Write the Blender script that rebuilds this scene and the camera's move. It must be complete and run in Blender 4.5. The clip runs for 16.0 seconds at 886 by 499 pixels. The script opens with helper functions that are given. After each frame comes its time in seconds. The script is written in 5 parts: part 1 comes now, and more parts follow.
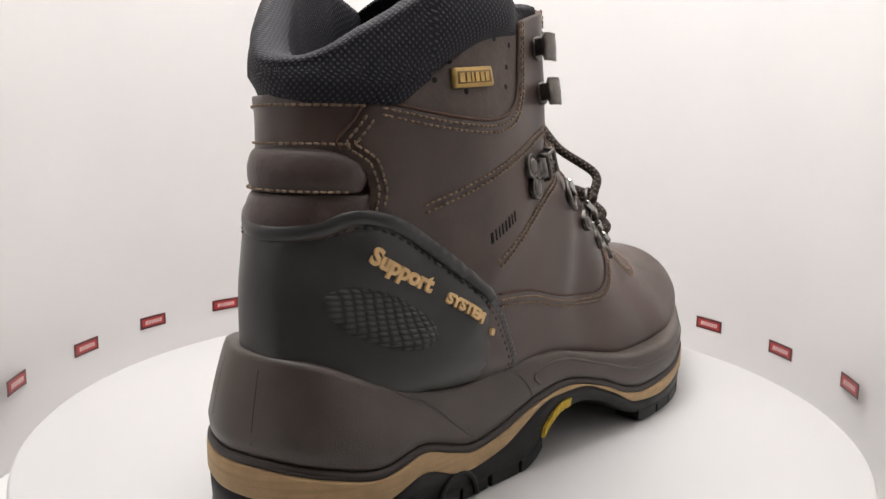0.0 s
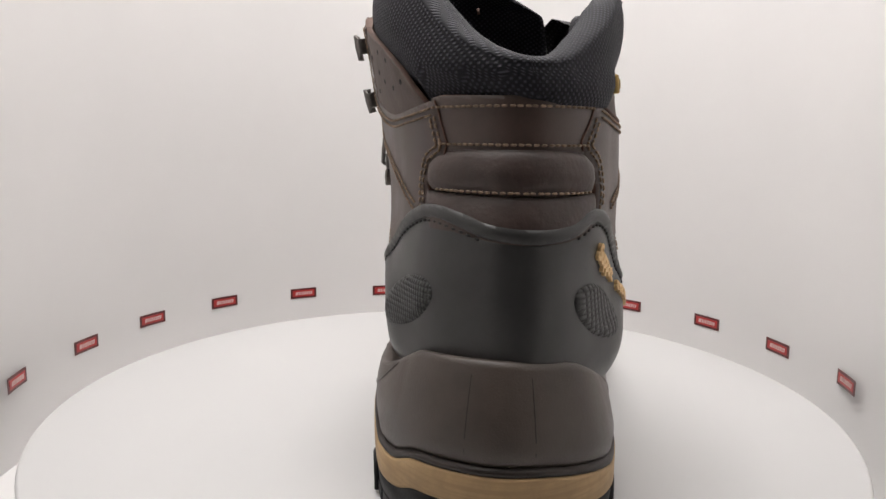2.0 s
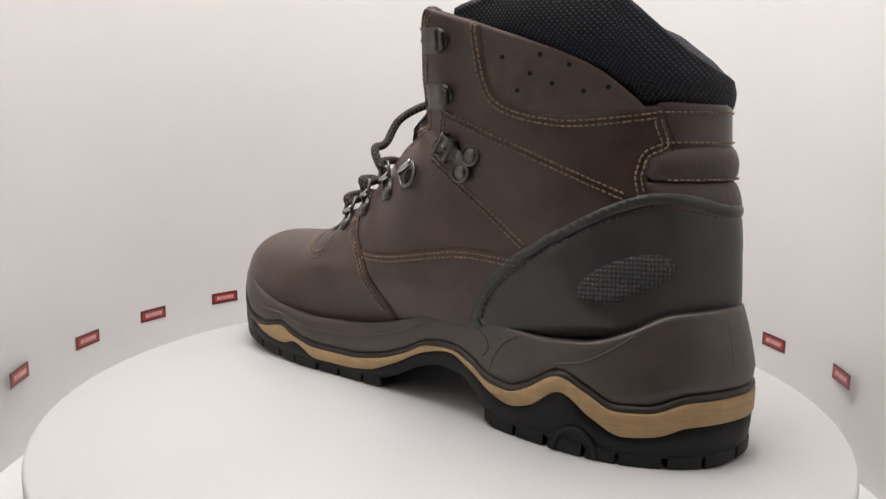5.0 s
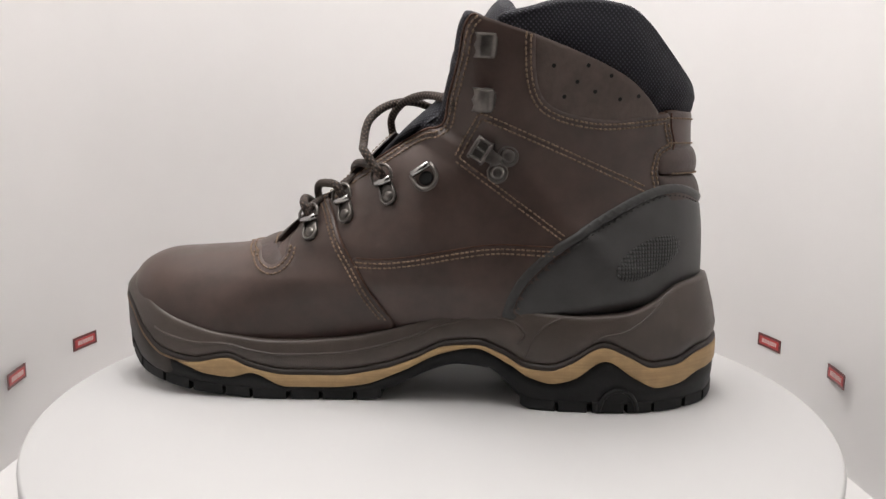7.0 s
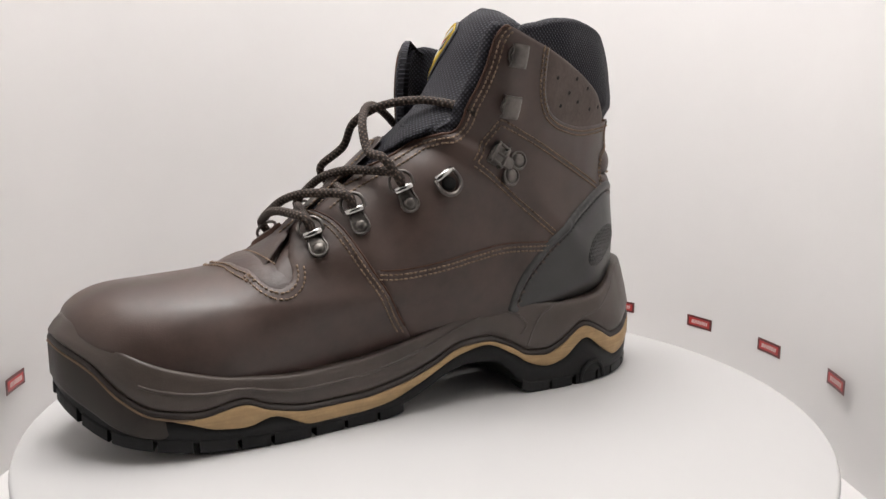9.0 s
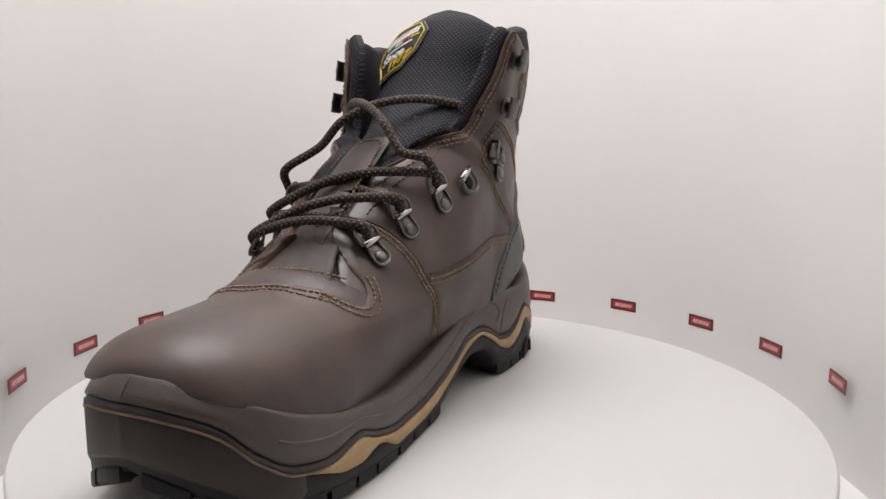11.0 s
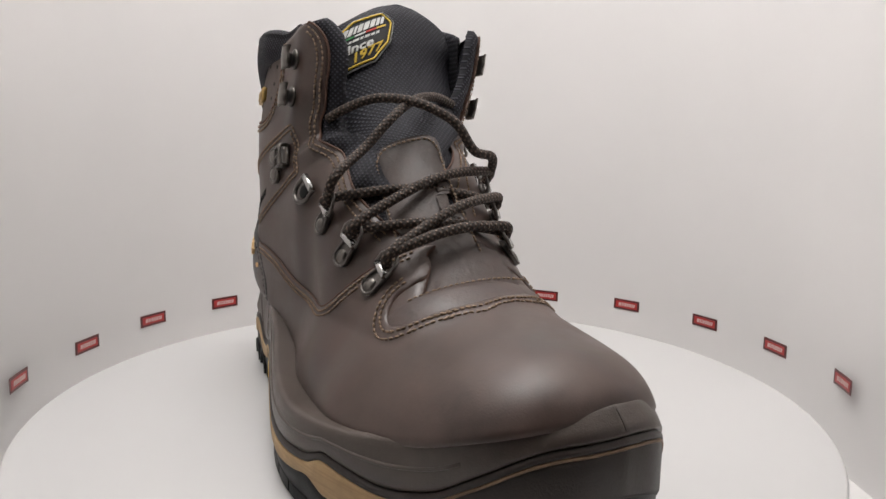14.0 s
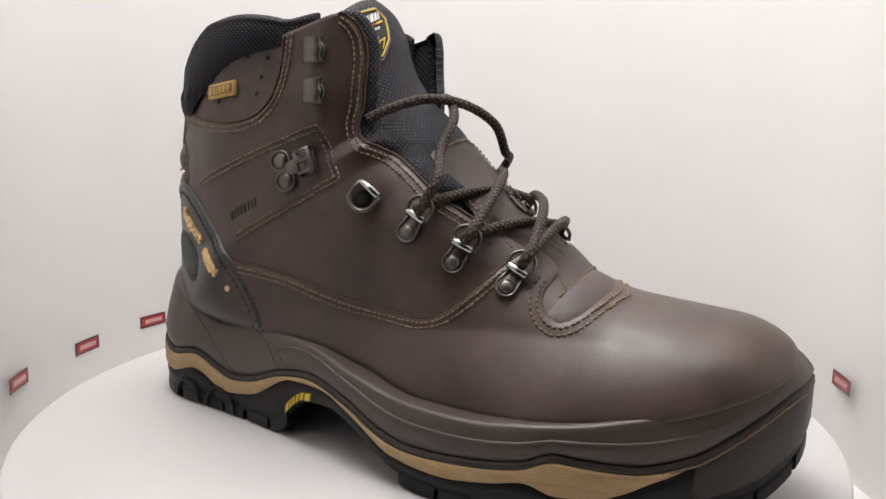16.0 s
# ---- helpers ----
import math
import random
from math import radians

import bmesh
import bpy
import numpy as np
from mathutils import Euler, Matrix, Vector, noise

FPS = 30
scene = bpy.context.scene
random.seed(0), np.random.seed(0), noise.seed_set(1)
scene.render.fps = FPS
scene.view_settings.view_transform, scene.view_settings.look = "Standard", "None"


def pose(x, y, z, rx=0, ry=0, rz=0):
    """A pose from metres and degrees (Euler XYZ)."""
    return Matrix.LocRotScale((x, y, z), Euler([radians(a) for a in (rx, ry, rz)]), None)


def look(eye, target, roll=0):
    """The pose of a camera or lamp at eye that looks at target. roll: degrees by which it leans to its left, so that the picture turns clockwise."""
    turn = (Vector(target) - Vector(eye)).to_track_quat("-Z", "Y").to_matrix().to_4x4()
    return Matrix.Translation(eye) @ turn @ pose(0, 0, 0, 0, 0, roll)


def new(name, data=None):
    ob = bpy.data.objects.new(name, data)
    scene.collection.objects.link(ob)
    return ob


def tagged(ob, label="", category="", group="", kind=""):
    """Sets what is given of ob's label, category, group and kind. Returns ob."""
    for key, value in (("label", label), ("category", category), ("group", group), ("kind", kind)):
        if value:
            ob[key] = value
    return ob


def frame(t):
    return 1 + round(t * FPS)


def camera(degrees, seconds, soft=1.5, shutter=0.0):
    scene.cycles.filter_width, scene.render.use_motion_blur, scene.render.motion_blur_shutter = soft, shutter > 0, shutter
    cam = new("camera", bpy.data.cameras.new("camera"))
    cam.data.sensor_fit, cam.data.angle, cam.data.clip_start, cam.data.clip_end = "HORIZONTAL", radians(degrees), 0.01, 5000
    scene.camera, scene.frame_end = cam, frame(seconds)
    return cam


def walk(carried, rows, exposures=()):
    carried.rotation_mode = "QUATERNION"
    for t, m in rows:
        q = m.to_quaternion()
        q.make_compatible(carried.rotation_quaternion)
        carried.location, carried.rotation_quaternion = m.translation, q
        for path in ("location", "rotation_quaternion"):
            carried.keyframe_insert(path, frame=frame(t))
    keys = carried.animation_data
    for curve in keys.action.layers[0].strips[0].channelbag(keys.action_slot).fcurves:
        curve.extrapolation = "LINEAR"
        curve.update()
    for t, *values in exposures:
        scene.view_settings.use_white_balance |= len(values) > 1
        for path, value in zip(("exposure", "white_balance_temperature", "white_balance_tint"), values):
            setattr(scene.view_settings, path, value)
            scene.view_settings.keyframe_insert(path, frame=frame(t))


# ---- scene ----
# ---- camera and its path ----
cam = camera(63.26, 16.0, soft=1.5)
ROLL = 0.76
# seconds, place, tilt up and turn to the left in degrees
CAMERA = (
    (0.0, 0.0000, -0.3440, 0.1326, -8.685, -0.620),
    (0.5, 0.0000, -0.3439, 0.1326, -8.709, -0.630),
    (1.0, 0.0000, -0.3445, 0.1327, -8.752, -0.653),
    (1.5, 0.0000, -0.3453, 0.1328, -8.792, -0.667),
    (2.0, 0.0000, -0.3457, 0.1328, -8.840, -0.717),
    (2.5, 0.0000, -0.3459, 0.1329, -8.861, -0.785),
    (3.0, 0.0000, -0.3470, 0.1330, -8.856, -0.859),
    (3.5, 0.0000, -0.3476, 0.1331, -8.885, -0.895),
    (4.0, -0.0000, -0.3482, 0.1332, -9.008, -0.797),
    (6.5, -0.0000, -0.3495, 0.1334, -9.267, -0.916),
    (7.0, -0.0000, -0.3501, 0.1335, -9.109, -1.049),
    (7.5, -0.0000, -0.3501, 0.1335, -8.965, -1.111),
    (8.0, -0.0000, -0.3498, 0.1335, -8.864, -1.128),
    (8.5, -0.0000, -0.3501, 0.1335, -8.788, -1.115),
    (9.0, -0.0000, -0.3500, 0.1335, -8.708, -1.091),
    (11.5, -0.0000, -0.3500, 0.1335, -8.778, -0.956),
    (12.0, -0.0000, -0.3493, 0.1334, -8.799, -0.938),
    (12.5, -0.0000, -0.3491, 0.1334, -8.805, -0.888),
    (13.0, -0.0000, -0.3487, 0.1333, -8.821, -0.833),
    (13.5, -0.0000, -0.3482, 0.1332, -8.831, -0.783),
    (14.0, -0.0000, -0.3481, 0.1332, -8.805, -0.769),
    (14.5, -0.0000, -0.3484, 0.1333, -8.809, -0.783),
    (15.0, -0.0000, -0.3487, 0.1333, -8.767, -0.817),
    (15.5, -0.0000, -0.3489, 0.1333, -8.743, -0.818),
    (16.0, -0.0000, -0.3490, 0.1334, -8.741, -0.814),
)
# seconds and the turntable's angle in degrees
TURN = tuple((t, 16.23 + 17.37 * (t - 8)) for t in (0.0, 1.5, 3.0, 4.5, 6.0, 7.5, 9.0, 10.5, 12.0, 13.5, 15.0, 16.0))
AXIS = 0.0021


def aim(x, y, z, tilt, turn):
    a, b = radians(tilt), radians(turn)
    way = Vector((-math.sin(b) * math.cos(a), math.cos(b) * math.cos(a), math.sin(a)))
    return look((x, y, z), Vector((x, y, z)) + way, ROLL)


walk(cam, [(r[0], aim(*r[1:])) for r in CAMERA], exposures=[(0, 0.24), (2, 0.03), (3.5, 0.03), (7, 0.11), (9, 0.14), (11.5, -0.05), (12.5, -0.12), (14, -0.1), (15, 0.06), (16, 0.16)])

# ---- world and light ----
world = bpy.data.worlds.new("room_dusk")
scene.world = world
world.use_nodes = True
world.node_tree.nodes["Background"].inputs[0].default_value = (0.9, 0.95, 1.0, 1)
world.node_tree.nodes["Background"].inputs[1].default_value = 0.05


def area(name, m, sx, sy, watts, colour):
    data = bpy.data.lights.new(name, "AREA")
    data.shape, data.size, data.size_y, data.energy, data.color = "RECTANGLE", sx, sy, watts, colour
    ob = new(name, data)
    ob.matrix_world = m
    return ob


area("softbox_lamp", look((-0.07, 0.0, 0.845), (-0.07, 0.0, 0)), 0.36, 0.42, 4.95, (1.0, 0.985, 0.972))

# ---- materials ----
def mat(name, base, rough=0.5, metal=0.0, spec=0.5, vary=0.0, grain=0.0, grain_scale=900.0, blotch=60.0, second=None, rough_vary=0.0, finish=None):
    """Node material: base colour with blotches towards a second colour, uneven gloss, fine grain as relief."""
    m = bpy.data.materials.new(name)
    m.use_nodes = True
    nt = m.node_tree
    b = nt.nodes["Principled BSDF"]
    b.inputs["Base Color"].default_value = (*base, 1)
    b.inputs["Roughness"].default_value = rough
    b.inputs["Metallic"].default_value = metal
    b.inputs["Specular IOR Level"].default_value = spec
    co = nt.nodes.new("ShaderNodeTexCoord").outputs["Object"]
    if vary or rough_vary:
        n = nt.nodes.new("ShaderNodeTexNoise")
        n.inputs["Scale"].default_value, n.inputs["Detail"].default_value, n.inputs["Roughness"].default_value = blotch, 6, 0.65
        nt.links.new(co, n.inputs["Vector"])
        r = nt.nodes.new("ShaderNodeMapRange")
        r.inputs["From Min"].default_value, r.inputs["From Max"].default_value = 0.32, 0.68
        nt.links.new(n.outputs["Fac"], r.inputs["Value"])
        if vary:
            mix = nt.nodes.new("ShaderNodeMix")
            mix.data_type = "RGBA"
            other = second or tuple(c * (1 + vary) for c in base)
            mix.inputs["A"].default_value, mix.inputs["B"].default_value = (*[c * (1 - vary) for c in base], 1), (*other, 1)
            nt.links.new(r.outputs["Result"], mix.inputs["Factor"])
            nt.links.new(mix.outputs["Result"], b.inputs["Base Color"])
        if rough_vary:
            g = nt.nodes.new("ShaderNodeMapRange")
            g.inputs["To Min"].default_value, g.inputs["To Max"].default_value = rough - rough_vary, rough + rough_vary
            nt.links.new(r.outputs["Result"], g.inputs["Value"])
            nt.links.new(g.outputs["Result"], b.inputs["Roughness"])
    if grain:
        v = nt.nodes.new("ShaderNodeTexNoise")
        v.inputs["Scale"].default_value, v.inputs["Detail"].default_value = grain_scale, 4
        nt.links.new(co, v.inputs["Vector"])
        bump = nt.nodes.new("ShaderNodeBump")
        bump.inputs["Strength"].default_value, bump.inputs["Distance"].default_value = grain, 0.0004
        nt.links.new(v.outputs["Fac"], bump.inputs["Height"])
        nt.links.new(bump.outputs["Normal"], b.inputs["Normal"])
    if finish:
        finish(nt, b, co)
    return m


def weave(pitch, depth, light, square=False):
    """Woven relief: dots on a diamond or square grid round the object's upright axis; light: colour of the raised threads."""
    def finish(nt, b, co):
        def op(kind, a, c=None):
            n = nt.nodes.new("ShaderNodeMath")
            n.operation = kind
            for i, v in enumerate((a, c)):
                if v is None:
                    continue
                if isinstance(v, (int, float)):
                    n.inputs[i].default_value = v
                else:
                    nt.links.new(v, n.inputs[i])
            return n.outputs[0]
        s = nt.nodes.new("ShaderNodeSeparateXYZ")
        nt.links.new(co.node.outputs["UV"], s.inputs[0])
        k = 2 * math.pi / pitch
        u, v = op("MULTIPLY", s.outputs[0], k), op("MULTIPLY", s.outputs[1], k)
        if square:
            h = op("MULTIPLY", op("SINE", u), op("SINE", v))
            h = op("ABSOLUTE", h)
        else:
            h = op("MAXIMUM", op("MULTIPLY", op("SINE", u), op("SINE", v)), 0.0)
        bump = nt.nodes.new("ShaderNodeBump")
        bump.inputs["Strength"].default_value, bump.inputs["Distance"].default_value = 1.0, depth
        nt.links.new(h, bump.inputs["Height"])
        nt.links.new(bump.outputs["Normal"], b.inputs["Normal"])
        mix = nt.nodes.new("ShaderNodeMix")
        mix.data_type = "RGBA"
        r = nt.nodes.new("ShaderNodeMapRange")
        r.inputs["From Min"].default_value, r.inputs["From Max"].default_value = 0.1, 0.9
        nt.links.new(h, r.inputs["Value"])
        nt.links.new(r.outputs["Result"], mix.inputs["Factor"])
        mix.inputs["A"].default_value, mix.inputs["B"].default_value = b.inputs["Base Color"].default_value, (*light, 1)
        nt.links.new(mix.outputs["Result"], b.inputs["Base Color"])
    return finish


def join(nt, b, socket, colour, factor):
    """Lays a second colour over the base colour by a factor."""
    mix = nt.nodes.new("ShaderNodeMix")
    mix.data_type = "RGBA"
    link = b.inputs[socket].links[0].from_socket
    nt.links.new(link, mix.inputs["A"])
    mix.inputs["B"].default_value = (*colour, 1)
    nt.links.new(factor, mix.inputs["Factor"])
    nt.links.new(mix.outputs["Result"], b.inputs[socket])


def noise(nt, co, scale, lo, hi, top=1.0, stretch=None, detail=5):
    n = nt.nodes.new("ShaderNodeTexNoise")
    n.inputs["Scale"].default_value, n.inputs["Detail"].default_value, n.inputs["Roughness"].default_value = scale, detail, 0.6
    if stretch:
        m = nt.nodes.new("ShaderNodeMapping")
        m.inputs["Scale"].default_value = stretch
        nt.links.new(co, m.inputs["Vector"])
        co = m.outputs["Vector"]
    nt.links.new(co, n.inputs["Vector"])
    r = nt.nodes.new("ShaderNodeMapRange")
    r.inputs["From Min"].default_value, r.inputs["From Max"].default_value, r.inputs["To Max"].default_value = lo, hi, top
    nt.links.new(n.outputs["Fac"], r.inputs["Value"])
    return r.outputs["Result"]


def worn(pale, amount, wrinkle=0.0):
    """Waxy pale bloom, thin scuffs and soft wrinkles."""
    def finish(nt, b, co):
        join(nt, b, "Base Color", pale, noise(nt, co, 17, 0.5, 0.74, amount))
        if wrinkle:
            bump = nt.nodes.new("ShaderNodeBump")
            bump.inputs["Strength"].default_value, bump.inputs["Distance"].default_value = wrinkle, 0.0016
            nt.links.new(noise(nt, co, 75, 0.3, 0.7, detail=3), bump.inputs["Height"])
            nt.links.new(bump.outputs["Normal"], b.inputs["Normal"].links[0].from_node.inputs["Normal"])
    return finish


def streaks(colour, amount):
    """Fine level streaks of cut foam."""
    def finish(nt, b, co):
        join(nt, b, "Base Color", colour, noise(nt, co, 30, 0.45, 0.62, amount, (1.0, 1.0, 30.0), 8))
    return finish


LEATHER = mat("brown_oiled_leather", (0.067, 0.043, 0.035), 0.42, spec=0.5, vary=0.3, grain=0.12, grain_scale=1500, blotch=38, rough_vary=0.09, finish=worn((0.105, 0.080, 0.070), 0.3))
TONGUE = mat("tongue_leather", (0.058, 0.041, 0.035), 0.53, spec=0.4, vary=0.25, grain=0.3, grain_scale=900, blotch=60, rough_vary=0.08, finish=worn((0.085, 0.066, 0.058), 0.3, 0.12))
LEATHER_SOFT = mat("soft_brown_leather", (0.060, 0.039, 0.033), 0.48, vary=0.25, grain=0.3, grain_scale=700, blotch=70, rough_vary=0.08, finish=worn((0.085, 0.064, 0.056), 0.25, 0.15))
NUBUCK = mat("matt_brown_leather", (0.082, 0.058, 0.048), 0.66, vary=0.22, grain=0.5, grain_scale=420, blotch=120)
EDGE = mat("raw_leather_edge", (0.09, 0.043, 0.028), 0.75, vary=0.3, blotch=200)
CUP = mat("black_heel_rubber", (0.040, 0.0388, 0.038), 0.38, vary=0.2, grain=0.14, grain_scale=1800, blotch=50, rough_vary=0.06)
MIDSOLE = mat("brown_midsole_rubber", (0.071, 0.054, 0.045), 0.4, spec=0.5, vary=0.2, grain=0.3, grain_scale=1600, blotch=45, rough_vary=0.09, finish=worn((0.095, 0.077, 0.066), 0.35))
# midsole brown made darker, with the shade under the toe in its colour
BUMPER_SHADED = mat("shaded_brown_toe_rubber", (0.03, 0.023, 0.019), 0.5, spec=0.4, vary=0.25, grain=0.3, grain_scale=1500, blotch=55, rough_vary=0.08)
LINE = mat("dark_sole_line", (0.022, 0.014, 0.011), 0.5, vary=0.2)
TAN = mat("tan_midsole_foam", (0.43, 0.285, 0.138), 0.6, vary=0.16, grain=0.35, grain_scale=900, blotch=110, finish=streaks((0.33, 0.205, 0.095), 0.55))
OUT = mat("black_outsole_rubber", (0.011, 0.011, 0.0115), 0.5, spec=0.25, vary=0.25, grain=0.25, grain_scale=900, blotch=80, rough_vary=0.08)
MESH = mat("black_collar_fabric", (0.0085, 0.0082, 0.012), 0.7, spec=0.3, finish=weave(2.3, 0.0003, (0.041, 0.040, 0.054)))
WEAVE = mat("woven_black_rubber", (0.012, 0.012, 0.012), 0.55, finish=weave(3.6, 0.0006, (0.05, 0.05, 0.048), True))
THREAD = mat("tan_thread", (0.235, 0.158, 0.103), 0.7, vary=0.35, blotch=300)
THREAD_DARK = mat("dark_thread", (0.03, 0.028, 0.027), 0.7)
STEEL = mat("gunmetal", (0.155, 0.142, 0.131), 0.38, metal=1.0, vary=0.2, rough_vary=0.08, blotch=250)
CHROME = mat("polished_steel", (0.42, 0.41, 0.4), 0.2, metal=1.0, vary=0.1, rough_vary=0.06, blotch=200)
LACE = mat("brown_lace_cord", (0.026, 0.0165, 0.012), 0.75, finish=weave(2.6, 0.0005, (0.135, 0.088, 0.064)))
GOLD = mat("gold_badge", (0.50, 0.33, 0.11), 0.42, metal=0.55, vary=0.15, blotch=300)
CREAM = mat("cream_yellow_rubber", (0.78, 0.52, 0.25), 0.55, vary=0.12, blotch=300)
YELLOW = mat("yellow_print", (0.62, 0.42, 0.03), 0.5, vary=0.1)
BLACK = mat("black_patch_cloth", (0.012, 0.012, 0.012), 0.7, vary=0.2, grain=0.4, grain_scale=1200)
PALE = mat("white_embroidery", (0.6, 0.6, 0.58), 0.6, vary=0.15, blotch=300)
GREYTHREAD = mat("grey_embroidery", (0.16, 0.16, 0.155), 0.65, vary=0.2, blotch=300)
REDTHREAD = mat("red_embroidery", (0.5, 0.03, 0.02), 0.6, vary=0.1)
GREENTHREAD = mat("green_embroidery", (0.03, 0.22, 0.06), 0.6, vary=0.1)
# near-black for vent holes, the ring's middle and the mark on the quarter
DARK_FILL = mat("near_black_fill", (0.004, 0.004, 0.004), 0.9)
STICKER = mat("dark_red_sticker", (0.10, 0.012, 0.012), 0.35, vary=0.15)
STICKER_RED = mat("bright_red_sticker", (0.42, 0.025, 0.025), 0.35, vary=0.12)
STICKER_TEXT = mat("pale_sticker_print", (0.62, 0.42, 0.40), 0.45, vary=0.1)
WHITE = mat("white_turntable", (0.575, 0.567, 0.562), 0.5, vary=0.015, blotch=9, rough_vary=0.04)
WALL = mat("white_backdrop_sheet", (0.745, 0.727, 0.718), 0.75, vary=0.02, blotch=6, grain=0.04, grain_scale=300)
# near-black, so the unseen surround throws little light on the boot's front
ROOM = mat("unseen_dark_surround", (0.03, 0.029, 0.028), 0.8, vary=0.1, blotch=4)

# ---- tools ----
def part(name, bm, material, parent, label="", smooth=True):
    me = bpy.data.meshes.new(name)
    bm.normal_update()
    bm.to_mesh(me)
    bm.free()
    return mesh_part(name, me, material, parent, label, smooth)


def mesh_part(name, me, material, parent, label="", smooth=True):
    me.materials.append(material)
    if smooth:
        me.polygons.foreach_set("use_smooth", [True] * len(me.polygons))
    ob = new(name, me)
    ob.parent = parent
    if label:
        ob["label"] = label
    return ob


def pydata(name, verts, faces, material, parent, label="", smooth=True):
    me = bpy.data.meshes.new(name)
    me.from_pydata([tuple(v) for v in verts], [], [tuple(f) for f in faces])
    me.update()
    return mesh_part(name, me, material, parent, label, smooth)


def glide(xs, ys, x):
    """Smooth curve through points, cubic, vectorised."""
    xs, ys, x = np.asarray(xs, float), np.asarray(ys, float), np.asarray(x, float)
    d = np.diff(ys) / np.diff(xs)
    m = np.empty_like(ys)
    m[1:-1] = np.where(d[1:] * d[:-1] > 0, 2 * d[1:] * d[:-1] / (d[1:] + d[:-1] + 1e-12), 0)
    m[0], m[-1] = d[0], d[-1]
    i = np.clip(np.searchsorted(xs, x) - 1, 0, len(xs) - 2)
    h = xs[i + 1] - xs[i]
    u = np.clip((x - xs[i]) / h, 0, 1)
    return (ys[i] * (1 + 2 * u) * (1 - u) ** 2 + m[i] * h * u * (1 - u) ** 2
            + ys[i + 1] * u * u * (3 - 2 * u) + m[i + 1] * h * u * u * (u - 1))


def table(points):
    a = sorted(points)
    return [p[0] for p in a], [p[1] for p in a]


# ---- the box round the turntable ----
def backdrop():
    """U-shaped white sheet: half a drum behind, straight wings to the front."""
    rad, cy = 0.231, 0.065
    plan = [(-rad, y) for y in np.linspace(-0.40, cy, 6)[:-1]]           # the wings reach past the camera, mostly unseen, long enough to bounce side light
    plan += [(-rad * math.cos(a), cy + rad * math.sin(a)) for a in np.linspace(0, math.pi, 65)]
    plan += [(rad, 0.0), (rad, -0.12), (rad, -0.36)]
    bm = bmesh.new()
    inner = [[bm.verts.new((x, y, z)) for x, y in plan] for z in (-0.05, 0.0, 0.1, 0.3, 0.85)]
    k = 1 + 0.004 / rad
    outer = [[bm.verts.new((x * k, cy + (y - cy) * k, z)) for x, y in plan] for z in (-0.05, 0.85)]
    for a, b in zip(inner, inner[1:]):
        for i in range(len(plan) - 1):
            bm.faces.new((a[i], b[i], b[i + 1], a[i + 1]))
    for i in range(len(plan) - 1):
        bm.faces.new((outer[0][i], outer[0][i + 1], outer[1][i + 1], outer[1][i]))
        bm.faces.new((inner[-1][i], outer[1][i], outer[1][i + 1], inner[-1][i + 1]))
    ob = part("backdrop", bm, WALL, None)
    return tagged(ob, "seamless curved white backdrop sheet round the turntable", "backdrop", kind="structure")


def slab(name, x0, x1, y0, y1, z0, z1, material, label, category):
    bm = bmesh.new()
    bmesh.ops.create_cube(bm, size=1, matrix=Matrix.LocRotScale(((x0 + x1) / 2, (y0 + y1) / 2, (z0 + z1) / 2), None, (x1 - x0, y1 - y0, z1 - z0)))
    return tagged(part(name, bm, material, None, smooth=False), label, category, kind="structure")


backdrop()
slab("floor", -0.5, 0.5, -0.34, 0.5, -0.07, -0.05, WALL, "plain white floor of the photo box", "floor")
# unseen, added dark so that less floor bounce reaches the boot's front
slab("table", -0.5, 0.5, -0.9, -0.34, -0.07, -0.052, ROOM, "unseen dark table added in front of the box", "table")
# unseen, added to close the box and send light back down
slab("ceiling", -0.5, 0.5, -0.9, 0.5, 0.855, 0.87, WALL, "unseen white ceiling added over the photo box", "ceiling")
# unseen walls, added dark to close the room round the box
slab("unseen_wall_front", -0.5, 0.5, -0.92, -0.9, -0.05, 0.855, ROOM, "unseen dark wall added behind the camera", "wall")
slab("unseen_wall_east", 0.5, 0.52, -0.9, 0.5, -0.05, 0.855, ROOM, "unseen dark side wall, added to close the room", "wall")
slab("unseen_wall_west", -0.52, -0.5, -0.9, 0.5, -0.05, 0.855, ROOM, "unseen dark side wall, added to close the room", "wall")
slab("unseen_wall_back", -0.5, 0.5, 0.5, 0.52, -0.05, 0.855, ROOM, "unseen dark wall added behind the sheet", "wall")


def lathe(profile, n=128, mid=(0.001, 0.0038)):
    """A turned body; the plate sits a little off the axis."""
    bm = bmesh.new()
    rings = [[bm.verts.new((mid[0] + r * math.cos(2 * math.pi * i / n), mid[1] + r * math.sin(2 * math.pi * i / n), z)) for i in range(n)] for r, z in profile]
    for a, b in zip(rings, rings[1:]):
        for i in range(n):
            bm.faces.new((a[i], a[(i + 1) % n], b[(i + 1) % n], b[i]))
    bm.faces.new(rings[-1])
    bm.faces.new(rings[0][::-1])
    return bm


turntable = tagged(new("turntable"), "round white glossy turntable plate under the boot", "turntable")
R0, TOP = 0.1857, 0.0037
part("plate", lathe([(R0 - 0.004, TOP - 0.024), (R0, TOP - 0.021), (R0, TOP - 0.0015), (R0 - 0.0005, TOP - 0.0004), (R0 - 0.0015, TOP)]), WHITE, turntable)
part("base", lathe([(0.15, -0.05), (0.15, TOP - 0.0242)]), WHITE, turntable)


